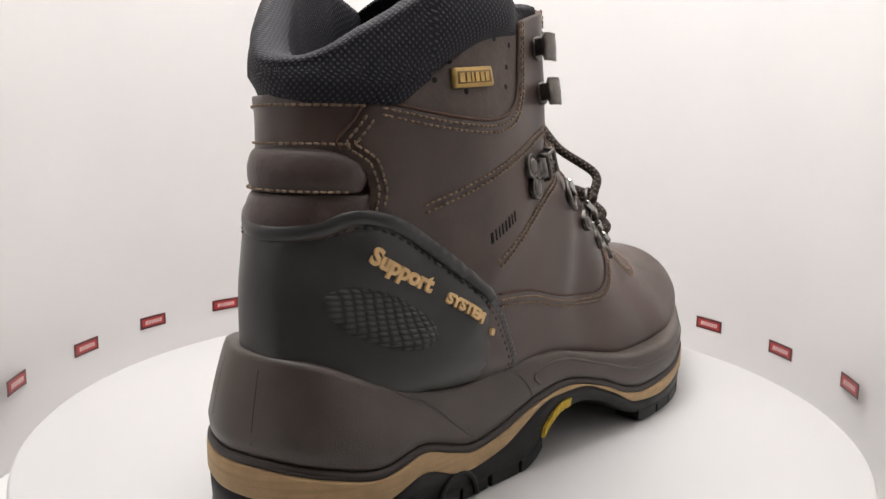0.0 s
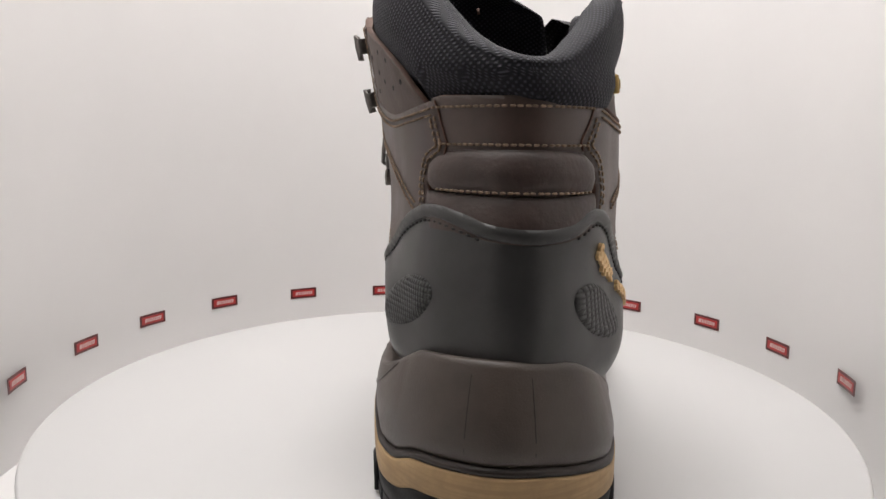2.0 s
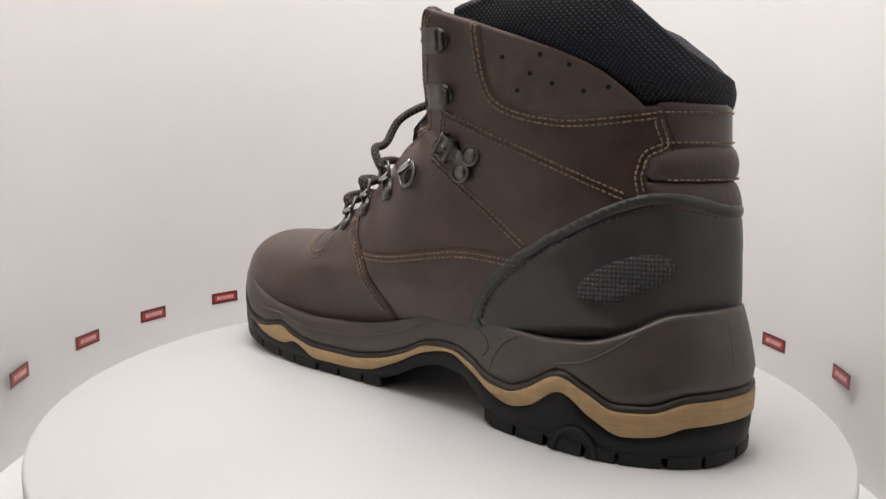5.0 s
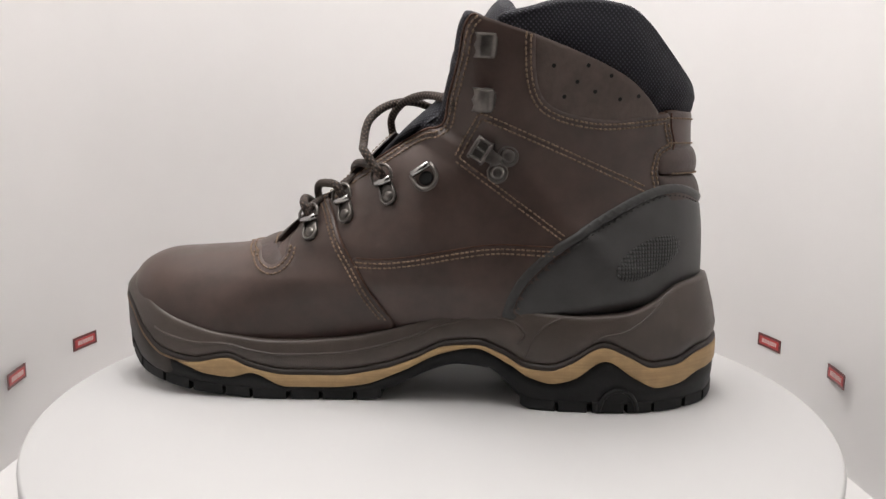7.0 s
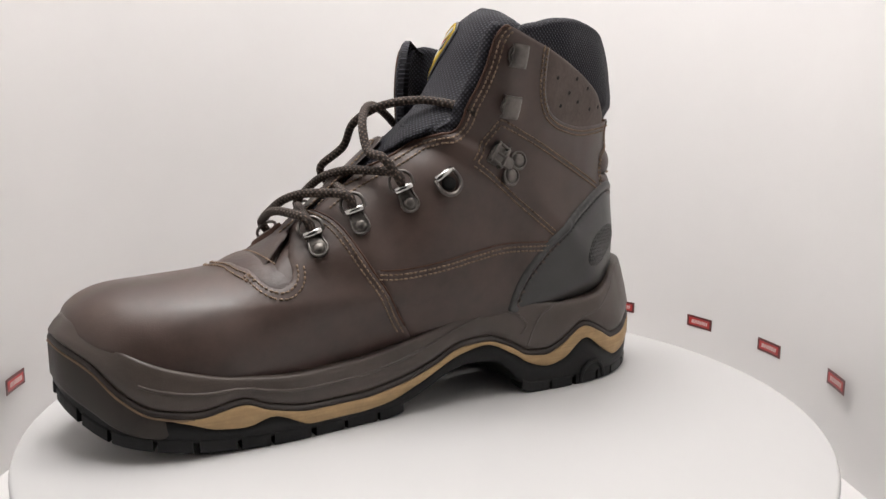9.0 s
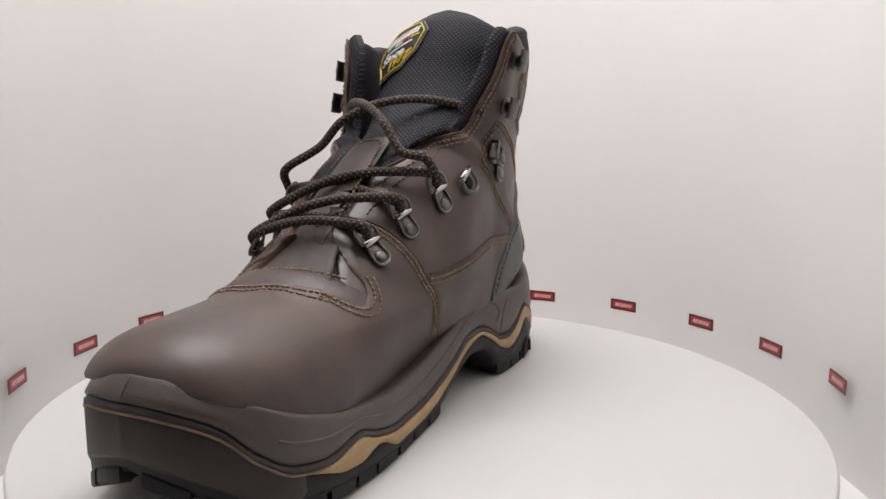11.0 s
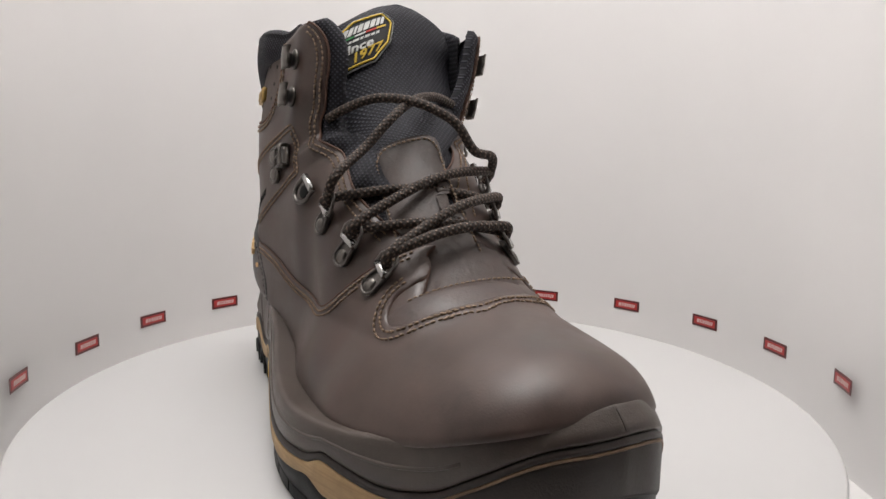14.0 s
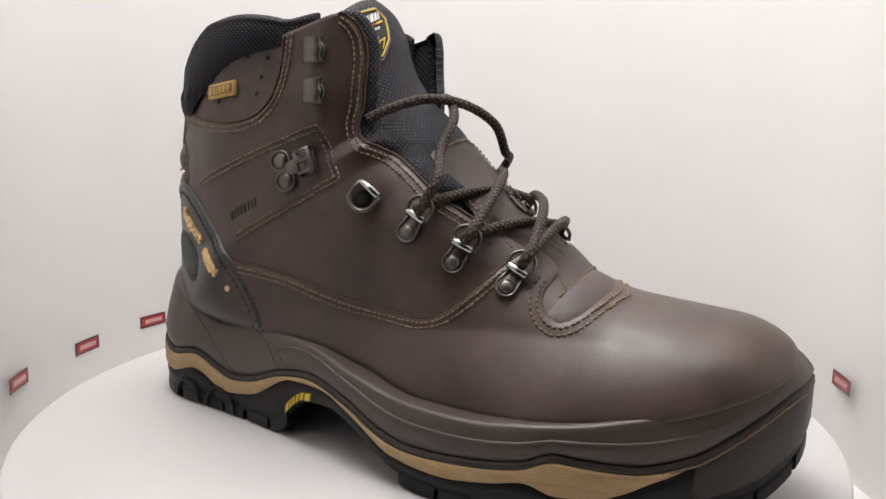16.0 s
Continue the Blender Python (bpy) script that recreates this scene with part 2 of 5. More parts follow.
# ---- the boot: its own space, toe to -x, inner side to -y, built in millimetres ----
boot = tagged(new("hiking_boot"), "dark brown leather hiking boot with black heel cup", "boot")
YC = table([(-175, 38), (-150, 39), (-120, 36), (-100, 33.5), (-60, 30.5), (-30, 28.5), (0, 24.5), (40, 24), (75, 24), (100, 22.5), (123, 21), (160, 20.5)])
LEAN = table([(0, 1), (30, 1), (62, 0), (90, -1), (115, -3), (150, -7.5), (190, -12.5), (220, -14)])
BACK = table([(-200, 0), (30, 0), (55, 3), (75, 5), (105, 6.5), (200, 7)])
SPREAD = table([(-180, 0), (-150, 1), (-110, 6), (-75, 11), (-40, 11), (0, 8), (40, 2), (80, 0), (160, 0)])


def yc(x, z):
    """The middle of the boot across, at a place of its side view."""
    l = glide(*LEAN, z)
    rise = np.clip((np.asarray(z, float) - 85) / 55, 0, 1)
    return glide(*YC, x) + np.where(l > 0, l * glide(*SPREAD, x), l) + glide(*BACK, x) * rise


# rings: back or bottom point, front or top point, half width, rounding below and above
RINGS = [
    (-158.8, 39.4, -158.8, 54, 3, 0.5, 0.5), (-158.2, 37.4, -157.8, 60.3, 14, 0.3, 0.55), (-154.5, 35.5, -152.8, 65, 24.5, 0.2, 0.62), (-143.5, 33.5, -142, 69, 34, 0.15, 0.7),
    (-128, 29.6, -125, 70.6, 41.3, 0.12, 0.78), (-100, 25.6, -100, 73.2, 46.5, 0.12, 0.87), (-78, 23.6, -83, 80.6, 47, 0.12, 0.9), (-55, 23.6, -67, 90.6, 45, 0.12, 0.9),
    (-25, 27.6, -55, 99.5, 43, 0.12, 0.72), (5, 35.5, -45, 108.3, 42, 0.12, 0.5), (40, 39.4, -34, 118.2, 43, 0.12, 0.39), (78, 41.4, -24, 128.1, 42.5, 0.15, 0.33),
    (116, 43.3, -14, 135.9, 41.5, 0.27, 0.28), (135, 52.2, -14, 141.8, 41.5, 0.6, 0.26), (137.8, 69, -13, 146.8, 42.2, 0.78, 0.36), (137.3, 88.7, -12, 151.7, 43, 0.83, 0.32),
    (134.8, 105.4, -10, 156.6, 43.5, 0.84, 0.28), (131.3, 119.2, -9, 162.5, 44, 0.84, 0.25), (129.3, 134, -7, 173.4, 44.3, 0.84, 0.22), (128.3, 149.7, -5, 191.1, 45.3, 0.84, 0.2)]
NR, NQ = 200, 144


def base_grid():
    k = np.arange(len(RINGS))
    s = np.linspace(0, len(RINGS) - 1, NR)
    bx, bz, tx, tz, w, eb, et = [glide(k, [r[j] for r in RINGS], s)[:, None] for j in range(7)]
    u = np.linspace(0, 1, NQ // 2 + 1)
    q = ((1 - np.cos(np.pi * u)) / 2)[None]
    n = 2.08
    a, b = np.minimum(q / eb, 1), np.minimum((1 - q) / et, 1)
    prof = (1 - (1 - a) ** n) ** (1 / n) * (1 - (1 - b) ** n) ** (1 / n)
    x, z = bx + (tx - bx) * q, bz + (tz - bz) * q
    out = np.stack([x, yc(x, z) + w * prof, z], 2)
    slim = 1 - np.clip((x - 75) / 42, 0, 1) * (0.07 + 0.08 * np.clip((z - 80) / 35, 0, 1))          # the inner side of the heel is flatter
    inn = np.stack([x, yc(x, z) - w * prof * slim, z], 2)
    # the ankle swells to both sides, most of all round the inner heel
    ankle = glide([-200, 30, 50, 75, 90, 115, 135, 160], [0, 0, 0.5, 0.75, 1, 1, 0.3, 0], x) * glide([0, 40, 60, 83, 121, 141, 150, 200, 230], [0, 0, 3.5, 5.2, 5, 6, 7.5, 6.5, 6], z)
    loops = glide([-200, -75, -60, -43, -28, 200], [0, 0, 1, 1, 0, 0], x) * glide([0, 70, 84, 230], [0, 0, 2.5, 2.5], z)
    inn[..., 1] -= (ankle + loops) * np.minimum(1, prof * 1.5)
    swell = glide([-200, -12, 10, 60, 85, 100, 200], [0, 0, 1, 1, 0.5, 0, 0], x) * glide([0, 60, 70, 100, 130, 165, 230], [0, 0, 0.9, 3.2, 3.2, 2, 2], z)
    round_heel = glide([-200, 72, 100, 120, 135, 200], [0, 0, 0.2, 1.5, 3.5, 3.5], x) * glide([0, 50, 62, 100, 118, 132, 230], [0.3, 0.5, 1, 1, 0.45, 0.1, 0.1], z)
    back = -2.2 * np.clip((x - 95) / 40, 0, 1) * glide([0, 50, 62, 95, 115, 230], [0, 0, 0.6, 1, 0.6, 0], z)
    out[..., 0] += back
    inn[..., 0] += back
    curl = 4.5 * np.clip((24 - x) / 16, 0, 1) * np.clip((z - 130) / 15, 0, 1)          # the outer flap curls in over the tongue
    out[..., 1] += (swell - round_heel - curl) * np.minimum(1, prof * 1.5)
    return np.concatenate([out, inn[:, -2:0:-1]], 1)      # NR x NQ x 3, closed round


BASE = base_grid()
_du = np.roll(BASE, -1, 1) - np.roll(BASE, 1, 1)
_dv = np.gradient(BASE, axis=0)
NORM = np.cross(_du, _dv)
NORM /= np.linalg.norm(NORM, axis=2, keepdims=True) + 1e-9
NORM[0] = NORM[1]
if NORM[100, NQ // 4, 1] < 0:
    NORM = -NORM
FLIP = np.cross(_du[100, NQ // 4], _dv[100, NQ // 4])[1] < 0
VB, VN = BASE.reshape(-1, 3), NORM.reshape(-1, 3)
QUADS = np.array([(i * NQ + j, i * NQ + (j + 1) % NQ, (i + 1) * NQ + (j + 1) % NQ, (i + 1) * NQ + j) for i in range(NR - 1) for j in range(NQ)])
if FLIP:
    QUADS = QUADS[:, ::-1]
OUTER = np.clip((VB[:, 1] - yc(VB[:, 0], VB[:, 2])) / 16 + 0.5, 0, 1)
OUTER = OUTER * OUTER * (3 - 2 * OUTER)

from mathutils.bvhtree import BVHTree
TREE = BVHTree.FromPolygons([Vector(v) for v in VB], [tuple(q) for q in QUADS.tolist()])


def give_uv(ob, uv):
    """Surface coordinates in millimetres for woven materials."""
    layer = ob.data.uv_layers.new(name="cloth")
    for loop in ob.data.loops:
        layer.data[loop.index].uv = uv[loop.vertex_index]


RAW_EDGED = (LEATHER, NUBUCK)


def inside(poly, x, z):
    """Signed distance to a closed side-view outline, positive inside."""
    p = np.asarray(poly, float)
    best, wind = np.full(np.shape(x), 1e9), np.zeros(np.shape(x), bool)
    for (ax, az), (bx, bz) in zip(p, np.roll(p, -1, 0)):
        dx, dz = bx - ax, bz - az
        t = np.clip(((x - ax) * dx + (z - az) * dz) / (dx * dx + dz * dz + 1e-12), 0, 1)
        best = np.minimum(best, np.hypot(x - ax - t * dx, z - az - t * dz))
        cross = (az > z) != (bz > z)
        if dz:
            wind ^= cross & (x < ax + (z - az) / dz * dx)
    return np.where(wind, best, -best)


def curve(points, n=8):
    """Rounded polyline through the points."""
    p = np.asarray(points, float)
    q = np.vstack([2 * p[0] - p[1], p, 2 * p[-1] - p[-2]])
    out = []
    for i in range(1, len(q) - 2):
        for t in np.arange(n) / n:
            a, b, c, d = q[i - 1], q[i], q[i + 1], q[i + 2]
            out.append(0.5 * (2 * b + (c - a) * t + (2 * a - 5 * b + 4 * c - d) * t * t + (3 * b - a - 3 * c + d) * t ** 3))
    return np.array(out + [p[-1]])


def sides(inner, outer):
    x, z = VB[:, 0], VB[:, 2]
    return inside(inner, x, z) * (1 - OUTER) + inside(outer, x, z) * OUTER


def panel(name, f, off, material, label="", puff=0.0, reach=5.0, wall=1.4, parent=None):
    """A sheet of the upper: where f > 0 on the last's surface, raised by off, padded by puff."""
    index, pos = {}, []
    fade = np.clip(f / 1.3, 0, 1)
    lift = off - 0.75 * (1 - fade) * min(abs(off) + 0.3, 1.0) + puff * (1 - np.exp(-np.clip(f, 0, None) / reach))
    rim = off - 0.75 * min(abs(off) + 0.3, 1.0)
    low = []

    def vert(i):
        if i not in index:
            index[i] = len(pos)
            pos.append(VB[i] + VN[i] * lift[i])
            low.append(VB[i] + VN[i] * (rim - wall))
        return index[i]

    def cut(i, j):
        key = (min(i, j), max(i, j))
        if key not in index:
            i, j = key
            t = f[i] / (f[i] - f[j])
            p, n = VB[i] + (VB[j] - VB[i]) * t, VN[i] + (VN[j] - VN[i]) * t
            index[key] = len(pos)
            pos.append(p + n * rim)
            low.append(p + n * (rim - wall))
        return index[key]

    faces = []
    fin = f[QUADS] > 0
    full, some = fin.all(1), fin.any(1)
    for k in np.nonzero(some)[0]:
        quad = QUADS[k].tolist()
        if full[k]:
            faces.append([vert(i) for i in quad])
            continue
        ring = []
        for a, b in zip(quad, quad[1:] + quad[:1]):
            if f[a] > 0:
                ring.append(vert(a))
            if (f[a] > 0) != (f[b] > 0):
                ring.append(cut(a, b))
        ring = [r for n, r in enumerate(ring) if r != ring[n - 1]]
        if len(ring) > 2:
            faces.append(ring)
    seen = {}
    for fc in faces:
        for a, b in zip(fc, fc[1:] + fc[:1]):
            seen[(a, b)] = 1
    base = len(pos)
    verts = np.vstack([np.array(pos), np.array(low)]) * 0.001
    sheets = len(faces)
    faces += [(b, a, base + a, base + b) for a, b in seen if (b, a) not in seen]
    ob = pydata(name, verts, faces, material, parent or boot, label)
    if material in RAW_EDGED:
        ob.data.materials.append(EDGE)
        for k in range(sheets, len(ob.data.polygons)):
            ob.data.polygons[k].material_index = 1
    if material in (WEAVE, MESH):
        turn = 0.5 if material is WEAVE else (1.0 if np.mean(verts[:, 1]) > 0.015 else -1.0)
        give_uv(ob, [((v[0] + v[1] * turn) * 1000 * (1 if material is WEAVE else 0.75), v[2] * 1000) for v in verts])
    return ob


def surf(x, z, side, off=0.0):
    """Place and normal on the last's side, by its side view."""
    for dz in (0, -0.6, -1.5, -3, -6):
        hit, n, _, _ = TREE.ray_cast(Vector((x, 300 * side, z + dz)), Vector((0, -side, 0)))
        if hit is not None:
            n = n if n.y * side > 0 else -n
            return hit + n * off, n
    return Vector((x, float(yc(np.array(x), np.array(z))), z)), Vector((0, side, 0))


FEATHER = (table([(-167, 60.5), (-162, 59), (-157, 56), (-149, 51.3), (-139, 46), (-126, 41), (-102, 35.3), (-77, 33), (-47, 34.5), (-20, 39.8), (-3, 45), (11, 49.5), (24, 52.5), (35, 53.3), (51, 51), (69, 50), (89, 51.5), (107, 57), (124, 64.5), (148, 67)]),
           table([(-166, 60.5), (-160, 58.3), (-152, 55), (-142, 51.3), (-127, 46), (-111, 42.5), (-93, 39.5), (-75, 38), (-54, 36.5), (-28, 37), (3, 42.5), (27, 48), (56, 49.5), (81, 47), (100, 50), (119, 56), (138, 64), (148, 66)]))
FEATHER_IN, FEATHER_OUT = FEATHER
# ---- lines of the side views: 0 the inner side, 1 the outer ----
CUPTOP = (curve([(32.6, 49.2), (35.5, 59.1), (40.5, 68), (48.4, 76.8), (59.2, 85.7), (76, 96.5), (91.8, 105.4), (104.6, 110.3), (114.5, 111.3), (124.4, 109.3), (132.3, 106.4), (148.1, 103.4)]),
          curve([(51, 45.3), (54, 55.2), (59, 65), (67, 75.8), (79, 87.7), (92, 98.5), (103, 106.4), (112, 110.3), (120, 110.3), (128, 106.9), (145, 103.4)]))
QSEAM = (curve([(65.1, 83.7), (56.3, 82.7), (29.6, 83.2), (10.9, 80.8), (-15.8, 75.8), (-29.6, 74.4), (-40.5, 74.9)]),
         curve([(75, 78.8), (55, 77.3), (38, 74.9), (21, 70.4), (5, 67), (-13, 64.5), (-25, 64), (-34, 67), (-44, 74.9), (-53, 83.7), (-63, 92.6)]))
VSEAM = curve([(-57.2, 101.5), (-50.3, 95.5), (-44.4, 82.7), (-36.5, 69), (-27.6, 54.2), (-18.8, 41.4), (-12.8, 24.6)])
THROAT = (curve([(23.7, 188.6), (16.8, 185.2), (12.3, 179.3), (9.9, 165.5), (6, 149.7), (4.4, 139.9), (1, 136.5), (-6.5, 134.8), (-23.7, 124.1), (-43.4, 111.3), (-55.3, 101), (-65.1, 91.6), (-72.1, 80.8)], 6),
          curve([(25, 185.7), (16.3, 183), (11, 176.6), (9, 166), (10, 148), (11, 137.4), (8, 132.4), (0, 129), (-12, 121.2), (-25, 111.3), (-41, 101.5), (-57, 92.6), (-68, 87.2), (-74, 81.8)], 6))
SCOOP = (curve([(-72.1, 80.8), (-73, 74.5), (-75.5, 70.5), (-80, 68.5), (-84.8, 70.5), (-87.5, 75), (-92, 78.3), (-97, 98.5)], 6),
         curve([(-74, 81.8), (-71.5, 75.5), (-73.5, 70), (-79, 67), (-85, 69), (-90, 73), (-95.5, 77), (-99.5, 79.5), (-104.5, 98.5)], 6))
QTOP = (curve([(23.7, 188.6), (32.6, 189.1), (40.5, 188.1), (42.9, 183.2), (42.9, 172.4), (44.4, 157.6), (48.4, 148.7), (56.3, 144.3), (67.1, 141.8), (78, 140.9), (93.8, 142.3), (110.5, 144.8)], 6),
        curve([(25, 185.7), (35, 186.2), (42, 184.2), (44, 177.3), (45, 165.5), (48, 152.7), (54, 144.3), (63, 140.4), (75, 139.4), (92, 140.9), (113, 144.8)], 6))
QBACK = ([(111.5, 137.9), (114, 131), (113, 127.1), (107, 124.1), (105.6, 117.2), (108.5, 106.4)], [(117, 137.9), (121, 132), (120, 128.1), (115, 124.1), (113.5, 117.2), (115, 106.4)])
VENT = (curve([(40.5, 178.3), (44.4, 175.8), (60.2, 170.4), (78, 163.5), (90.8, 156.6), (102.6, 145.8), (108.6, 135.9)]), curve([(41, 175.3), (47, 173.4), (62, 170.4), (78, 163.5), (92, 153.7), (105, 144.8), (113, 135.9)]))

V2 = np.vstack
quarter = [V2([QTOP[s], QBACK[s], [(100, 40), (-90, 40), (-90, 66)], THROAT[s][::-1][0 if s else 4:]]) for s in (0, 1)]
FAR = [[(300, -99), (300, -98), (301, -98)]] * 2
panel("quarter", sides(quarter[0], FAR[0]), 0.6, LEATHER, "smooth oiled dark brown leather quarter", wall=2.6)
panel("quarter", sides(FAR[0], quarter[1]), 0.6, LEATHER, "smooth oiled dark brown leather quarter", wall=2.6)
vent = [V2([VENT[s], [(100, 128), (40, 128)]]) for s in (0, 1)]
panel("ventilation_panel", sides(vent[0], FAR[0]), -0.2, NUBUCK, "matt brown leather with punched holes", wall=2)
panel("ventilation_panel", sides(FAR[0], vent[1]), -0.2, NUBUCK, "matt brown leather with punched holes", wall=2)
vamp = [V2([[(-200, 10), (-200, 120)], SCOOP[0][::-1], THROAT[0][::-1][:9], VSEAM]), V2([[(-200, 10), (-200, 120)], SCOOP[1][::-1], THROAT[1][::-1][:9], QSEAM[1][::-1], [(80, 10)]])]
welt = glide(*FEATHER_IN, VB[:, 0]) * (1 - OUTER) + glide(*FEATHER_OUT, VB[:, 0]) * OUTER
panel("vamp", np.minimum(sides(*vamp), VB[:, 2] - welt + 2.0), 1.7, LEATHER, "smooth dark brown leather toe", wall=2.4)
panel("lower_quarter", sides(V2([VSEAM[6:], [(60, 20), (80, 60)], QSEAM[0]]), FAR[0]), 1.3, LEATHER, "", wall=2)
insert = [[(-112, 110), (-106, 84), (-99, 75), (-95, 68), (-86, 60), (-76, 60), (-70, 68), (-74, 76), (-82, 82), (-87, 86), (-88, 110)]] * 2
panel("toe_pad", sides(*insert), -0.6, LEATHER_SOFT, "padded soft leather crease pad", puff=2.0, reach=3.5)
strap = [[(108.6, 145.3), (112.5, 145.8), (148.1, 145.3), (148.1, 128.5), (120.4, 128.5), (110.5, 126.1), (106.6, 135.9)], [(111, 145.3), (116, 145.8), (150, 145.3), (150, 128.5), (123, 128.5), (115, 126.1), (111, 135.9)]]
panel("back_strap", sides(*strap), 0.2, LEATHER, "", wall=2)
pad = [[(105.6, 125.1), (110.5, 128.1), (119.4, 129.5), (148.1, 130), (148.1, 115.7), (119.4, 115.7), (106.5, 116.2), (104.6, 120.2)], [(115, 125.1), (119, 128.1), (125, 129.5), (150, 130), (150, 115.7), (125, 115.7), (116, 116.2), (114, 120.2)]]
panel("heel_pad", sides(*pad), 0.2, LEATHER_SOFT, "padded brown leather heel roll", puff=2.6, reach=3.0, wall=2)
lip = [[(104.6, 115.5), (122.4, 115.4), (148.1, 115.4), (148.1, 98.5), (106.6, 98.5)], [(114, 115.5), (125, 115.4), (150, 115.4), (150, 98.5), (112, 98.5)]]
panel("heel_pad", sides(*lip), 0.2, LEATHER_SOFT, "", puff=1.8, reach=4, wall=2)
cup = [V2([CUPTOP[s], [(150, 30), (58, 30)]]) for s in (0, 1)]
fcup = sides(*cup)
heel_cup = panel("heel_cup", fcup - 4.2, 1.5, CUP, "black moulded rubber heel cup", wall=3.4)
panel("piping", np.minimum(fcup, 4.4 - fcup), 2.3, CUP, "raised black rubber edge", wall=3.5, parent=heel_cup)
ex = []
for s, (cx, cz, a, b, turn) in enumerate(((101.0, 77.0, 18, 8, 24), (110.5, 75.5, 17, 8.2, 30))):
    c, d = math.cos(radians(turn)), math.sin(radians(turn))
    dx, dz = VB[:, 0] - cx, VB[:, 2] - cz
    e = (1 - np.hypot((dx * c + dz * d) / a, (-dx * d + dz * c) / b)) * b
    ex.append(np.where((VB[:, 1] > yc(VB[:, 0], VB[:, 2])) == bool(s), e, -9))
    panel("grip_patch", ex[s], 2.5, WEAVE, "oval woven-textured rubber patch", wall=1.5, parent=heel_cup)

# ---- tongue ----
def tongue_line(t):
    k = np.linspace(0, 1, 10)
    return [glide(k, c, t) for c in ((-86, -68, -48, -27, -9, 3, 11, 17, 24, 30), (76, 89, 106, 126, 143, 155, 168, 182, 194, 199.5),
                                     (31, 31, 29, 27, 27, 29, 32, 35, 33, 22), (7, 9, 11, 13, 14, 15, 16, 15, 13, 9))]


def tongue_mid(x, z):
    """The tongue leans to the inner side towards its top."""
    return float(yc(x, z)) - 4.5 * min(1.0, max(0.0, (float(z) - 140) / 45))


def tuck(verts, room=4.5):
    """Keeps the tongue inside the quarters where they cover it."""
    x, z = verts[:, 0], verts[:, 2]
    for s, side in ((0, -1), (1, 1)):
        cover = inside(quarter[s], x, z)
        for i in np.nonzero((cover > -3) & (z < 172))[0]:
            limit = surf(x[i], z[i], side)[0].y - side * room
            if (verts[i, 1] - limit) * side > 0:
                verts[i, 1] += (limit - verts[i, 1]) * min(1.0, (cover[i] + 3) / 3)
    return verts


def drop(t, u, sag):
    """How far the tongue falls away from its middle line; low down it rolls to the outer side."""
    roll = 5.0 * max(0.0, min(1.0, (0.62 - t) / 0.2)) * max(0.0, min(1.0, t / 0.1))
    if u < 0:                                               # a fold stands up on the inner side
        sag *= 1 - 0.45 * max(0.0, min(1.0, (t - 0.3) / 0.1)) * max(0.0, min(1.0, (0.72 - t) / 0.12))
    return sag * abs(u) ** 2.2 + roll * u


def tongue_sheet(t0, t1, width, off, thick, material, name, label, nt=60, nw=28, cap=0.0, parent=None, shift=0.0, tip=0.14):
    """A strip of the tongue between two heights; width is a share of its half width."""
    t = np.linspace(t0, t1, nt)
    x, z, h, sag = tongue_line(t)
    dx, dz = np.gradient(x), np.gradient(z)
    l = np.hypot(dx, dz)
    nx, nz = -dz / l, dx / l
    rows = []
    for k in range(nt):
        e = (t[k] - t0) / (t1 - t0)
        edge = tip + (1 - tip) * min(1.0, math.sqrt(max(0.0, 1 - max(0, (e - 1 + cap) / cap) ** 2.2))) if cap else 1.0
        w = width(e) if callable(width) else width
        row = []
        for m in list(range(nw + 1)) + list(range(nw, -1, -1)):
            u = (2 * m / nw - 1) * w * edge + shift
            top = len(row) <= nw
            rim = math.sqrt(max(0.0, 1 - abs(2 * m / nw - 1) ** 4))
            o = off - drop(t[k], u, sag[k]) + ((0.3 + 0.7 * rim) if top else (0.3 - rim)) * thick * 0.5
            px, pz = x[k] + nx[k] * o, z[k] + nz[k] * o
            row.append((px, tongue_mid(x[k], z[k]) + u * h[k], pz))
        rows.append(row)
    n = 2 * (nw + 1)
    verts = tuck(np.array(rows).reshape(-1, 3)) * 0.001
    faces = [(a * n + b, (a + 1) * n + b, (a + 1) * n + (b + 1) % n, a * n + (b + 1) % n) for a in range(nt - 1) for b in range(n)]
    faces += [tuple(range(n - 1, -1, -1)), tuple(range((nt - 1) * n, nt * n))]
    ob = pydata(name, verts, faces, material, parent or boot, label)
    run = np.concatenate([[0], np.cumsum(np.hypot(np.diff(x), np.diff(z)))])
    give_uv(ob, [(rows[k][m][1], run[k]) for k in range(nt) for m in range(n)])
    return ob


PATCH_SHIFT, PATCH_TOP, PATCH_HALF = 0.20, 0.378, 0.52
tongue = tongue_sheet(0.02, 1, 1.0, -4.0, 5.0, MESH, "tongue", "padded black mesh tongue", cap=0.07)
tongue_patch = tongue_sheet(0.03, PATCH_TOP, lambda e: PATCH_HALF + 0.18 * max(0, 1 - e / 0.5), 0.2, 2.4, TONGUE, "tongue_patch", "brown leather tongue patch", cap=0.09, parent=tongue, shift=PATCH_SHIFT, tip=0.72)

tongue_base = tongue_sheet(0.005, 0.2, 1.08, 0.0, 2.6, TONGUE, "tongue_base", "brown leather base of the tongue with a stitched edge", nt=24, parent=tongue)

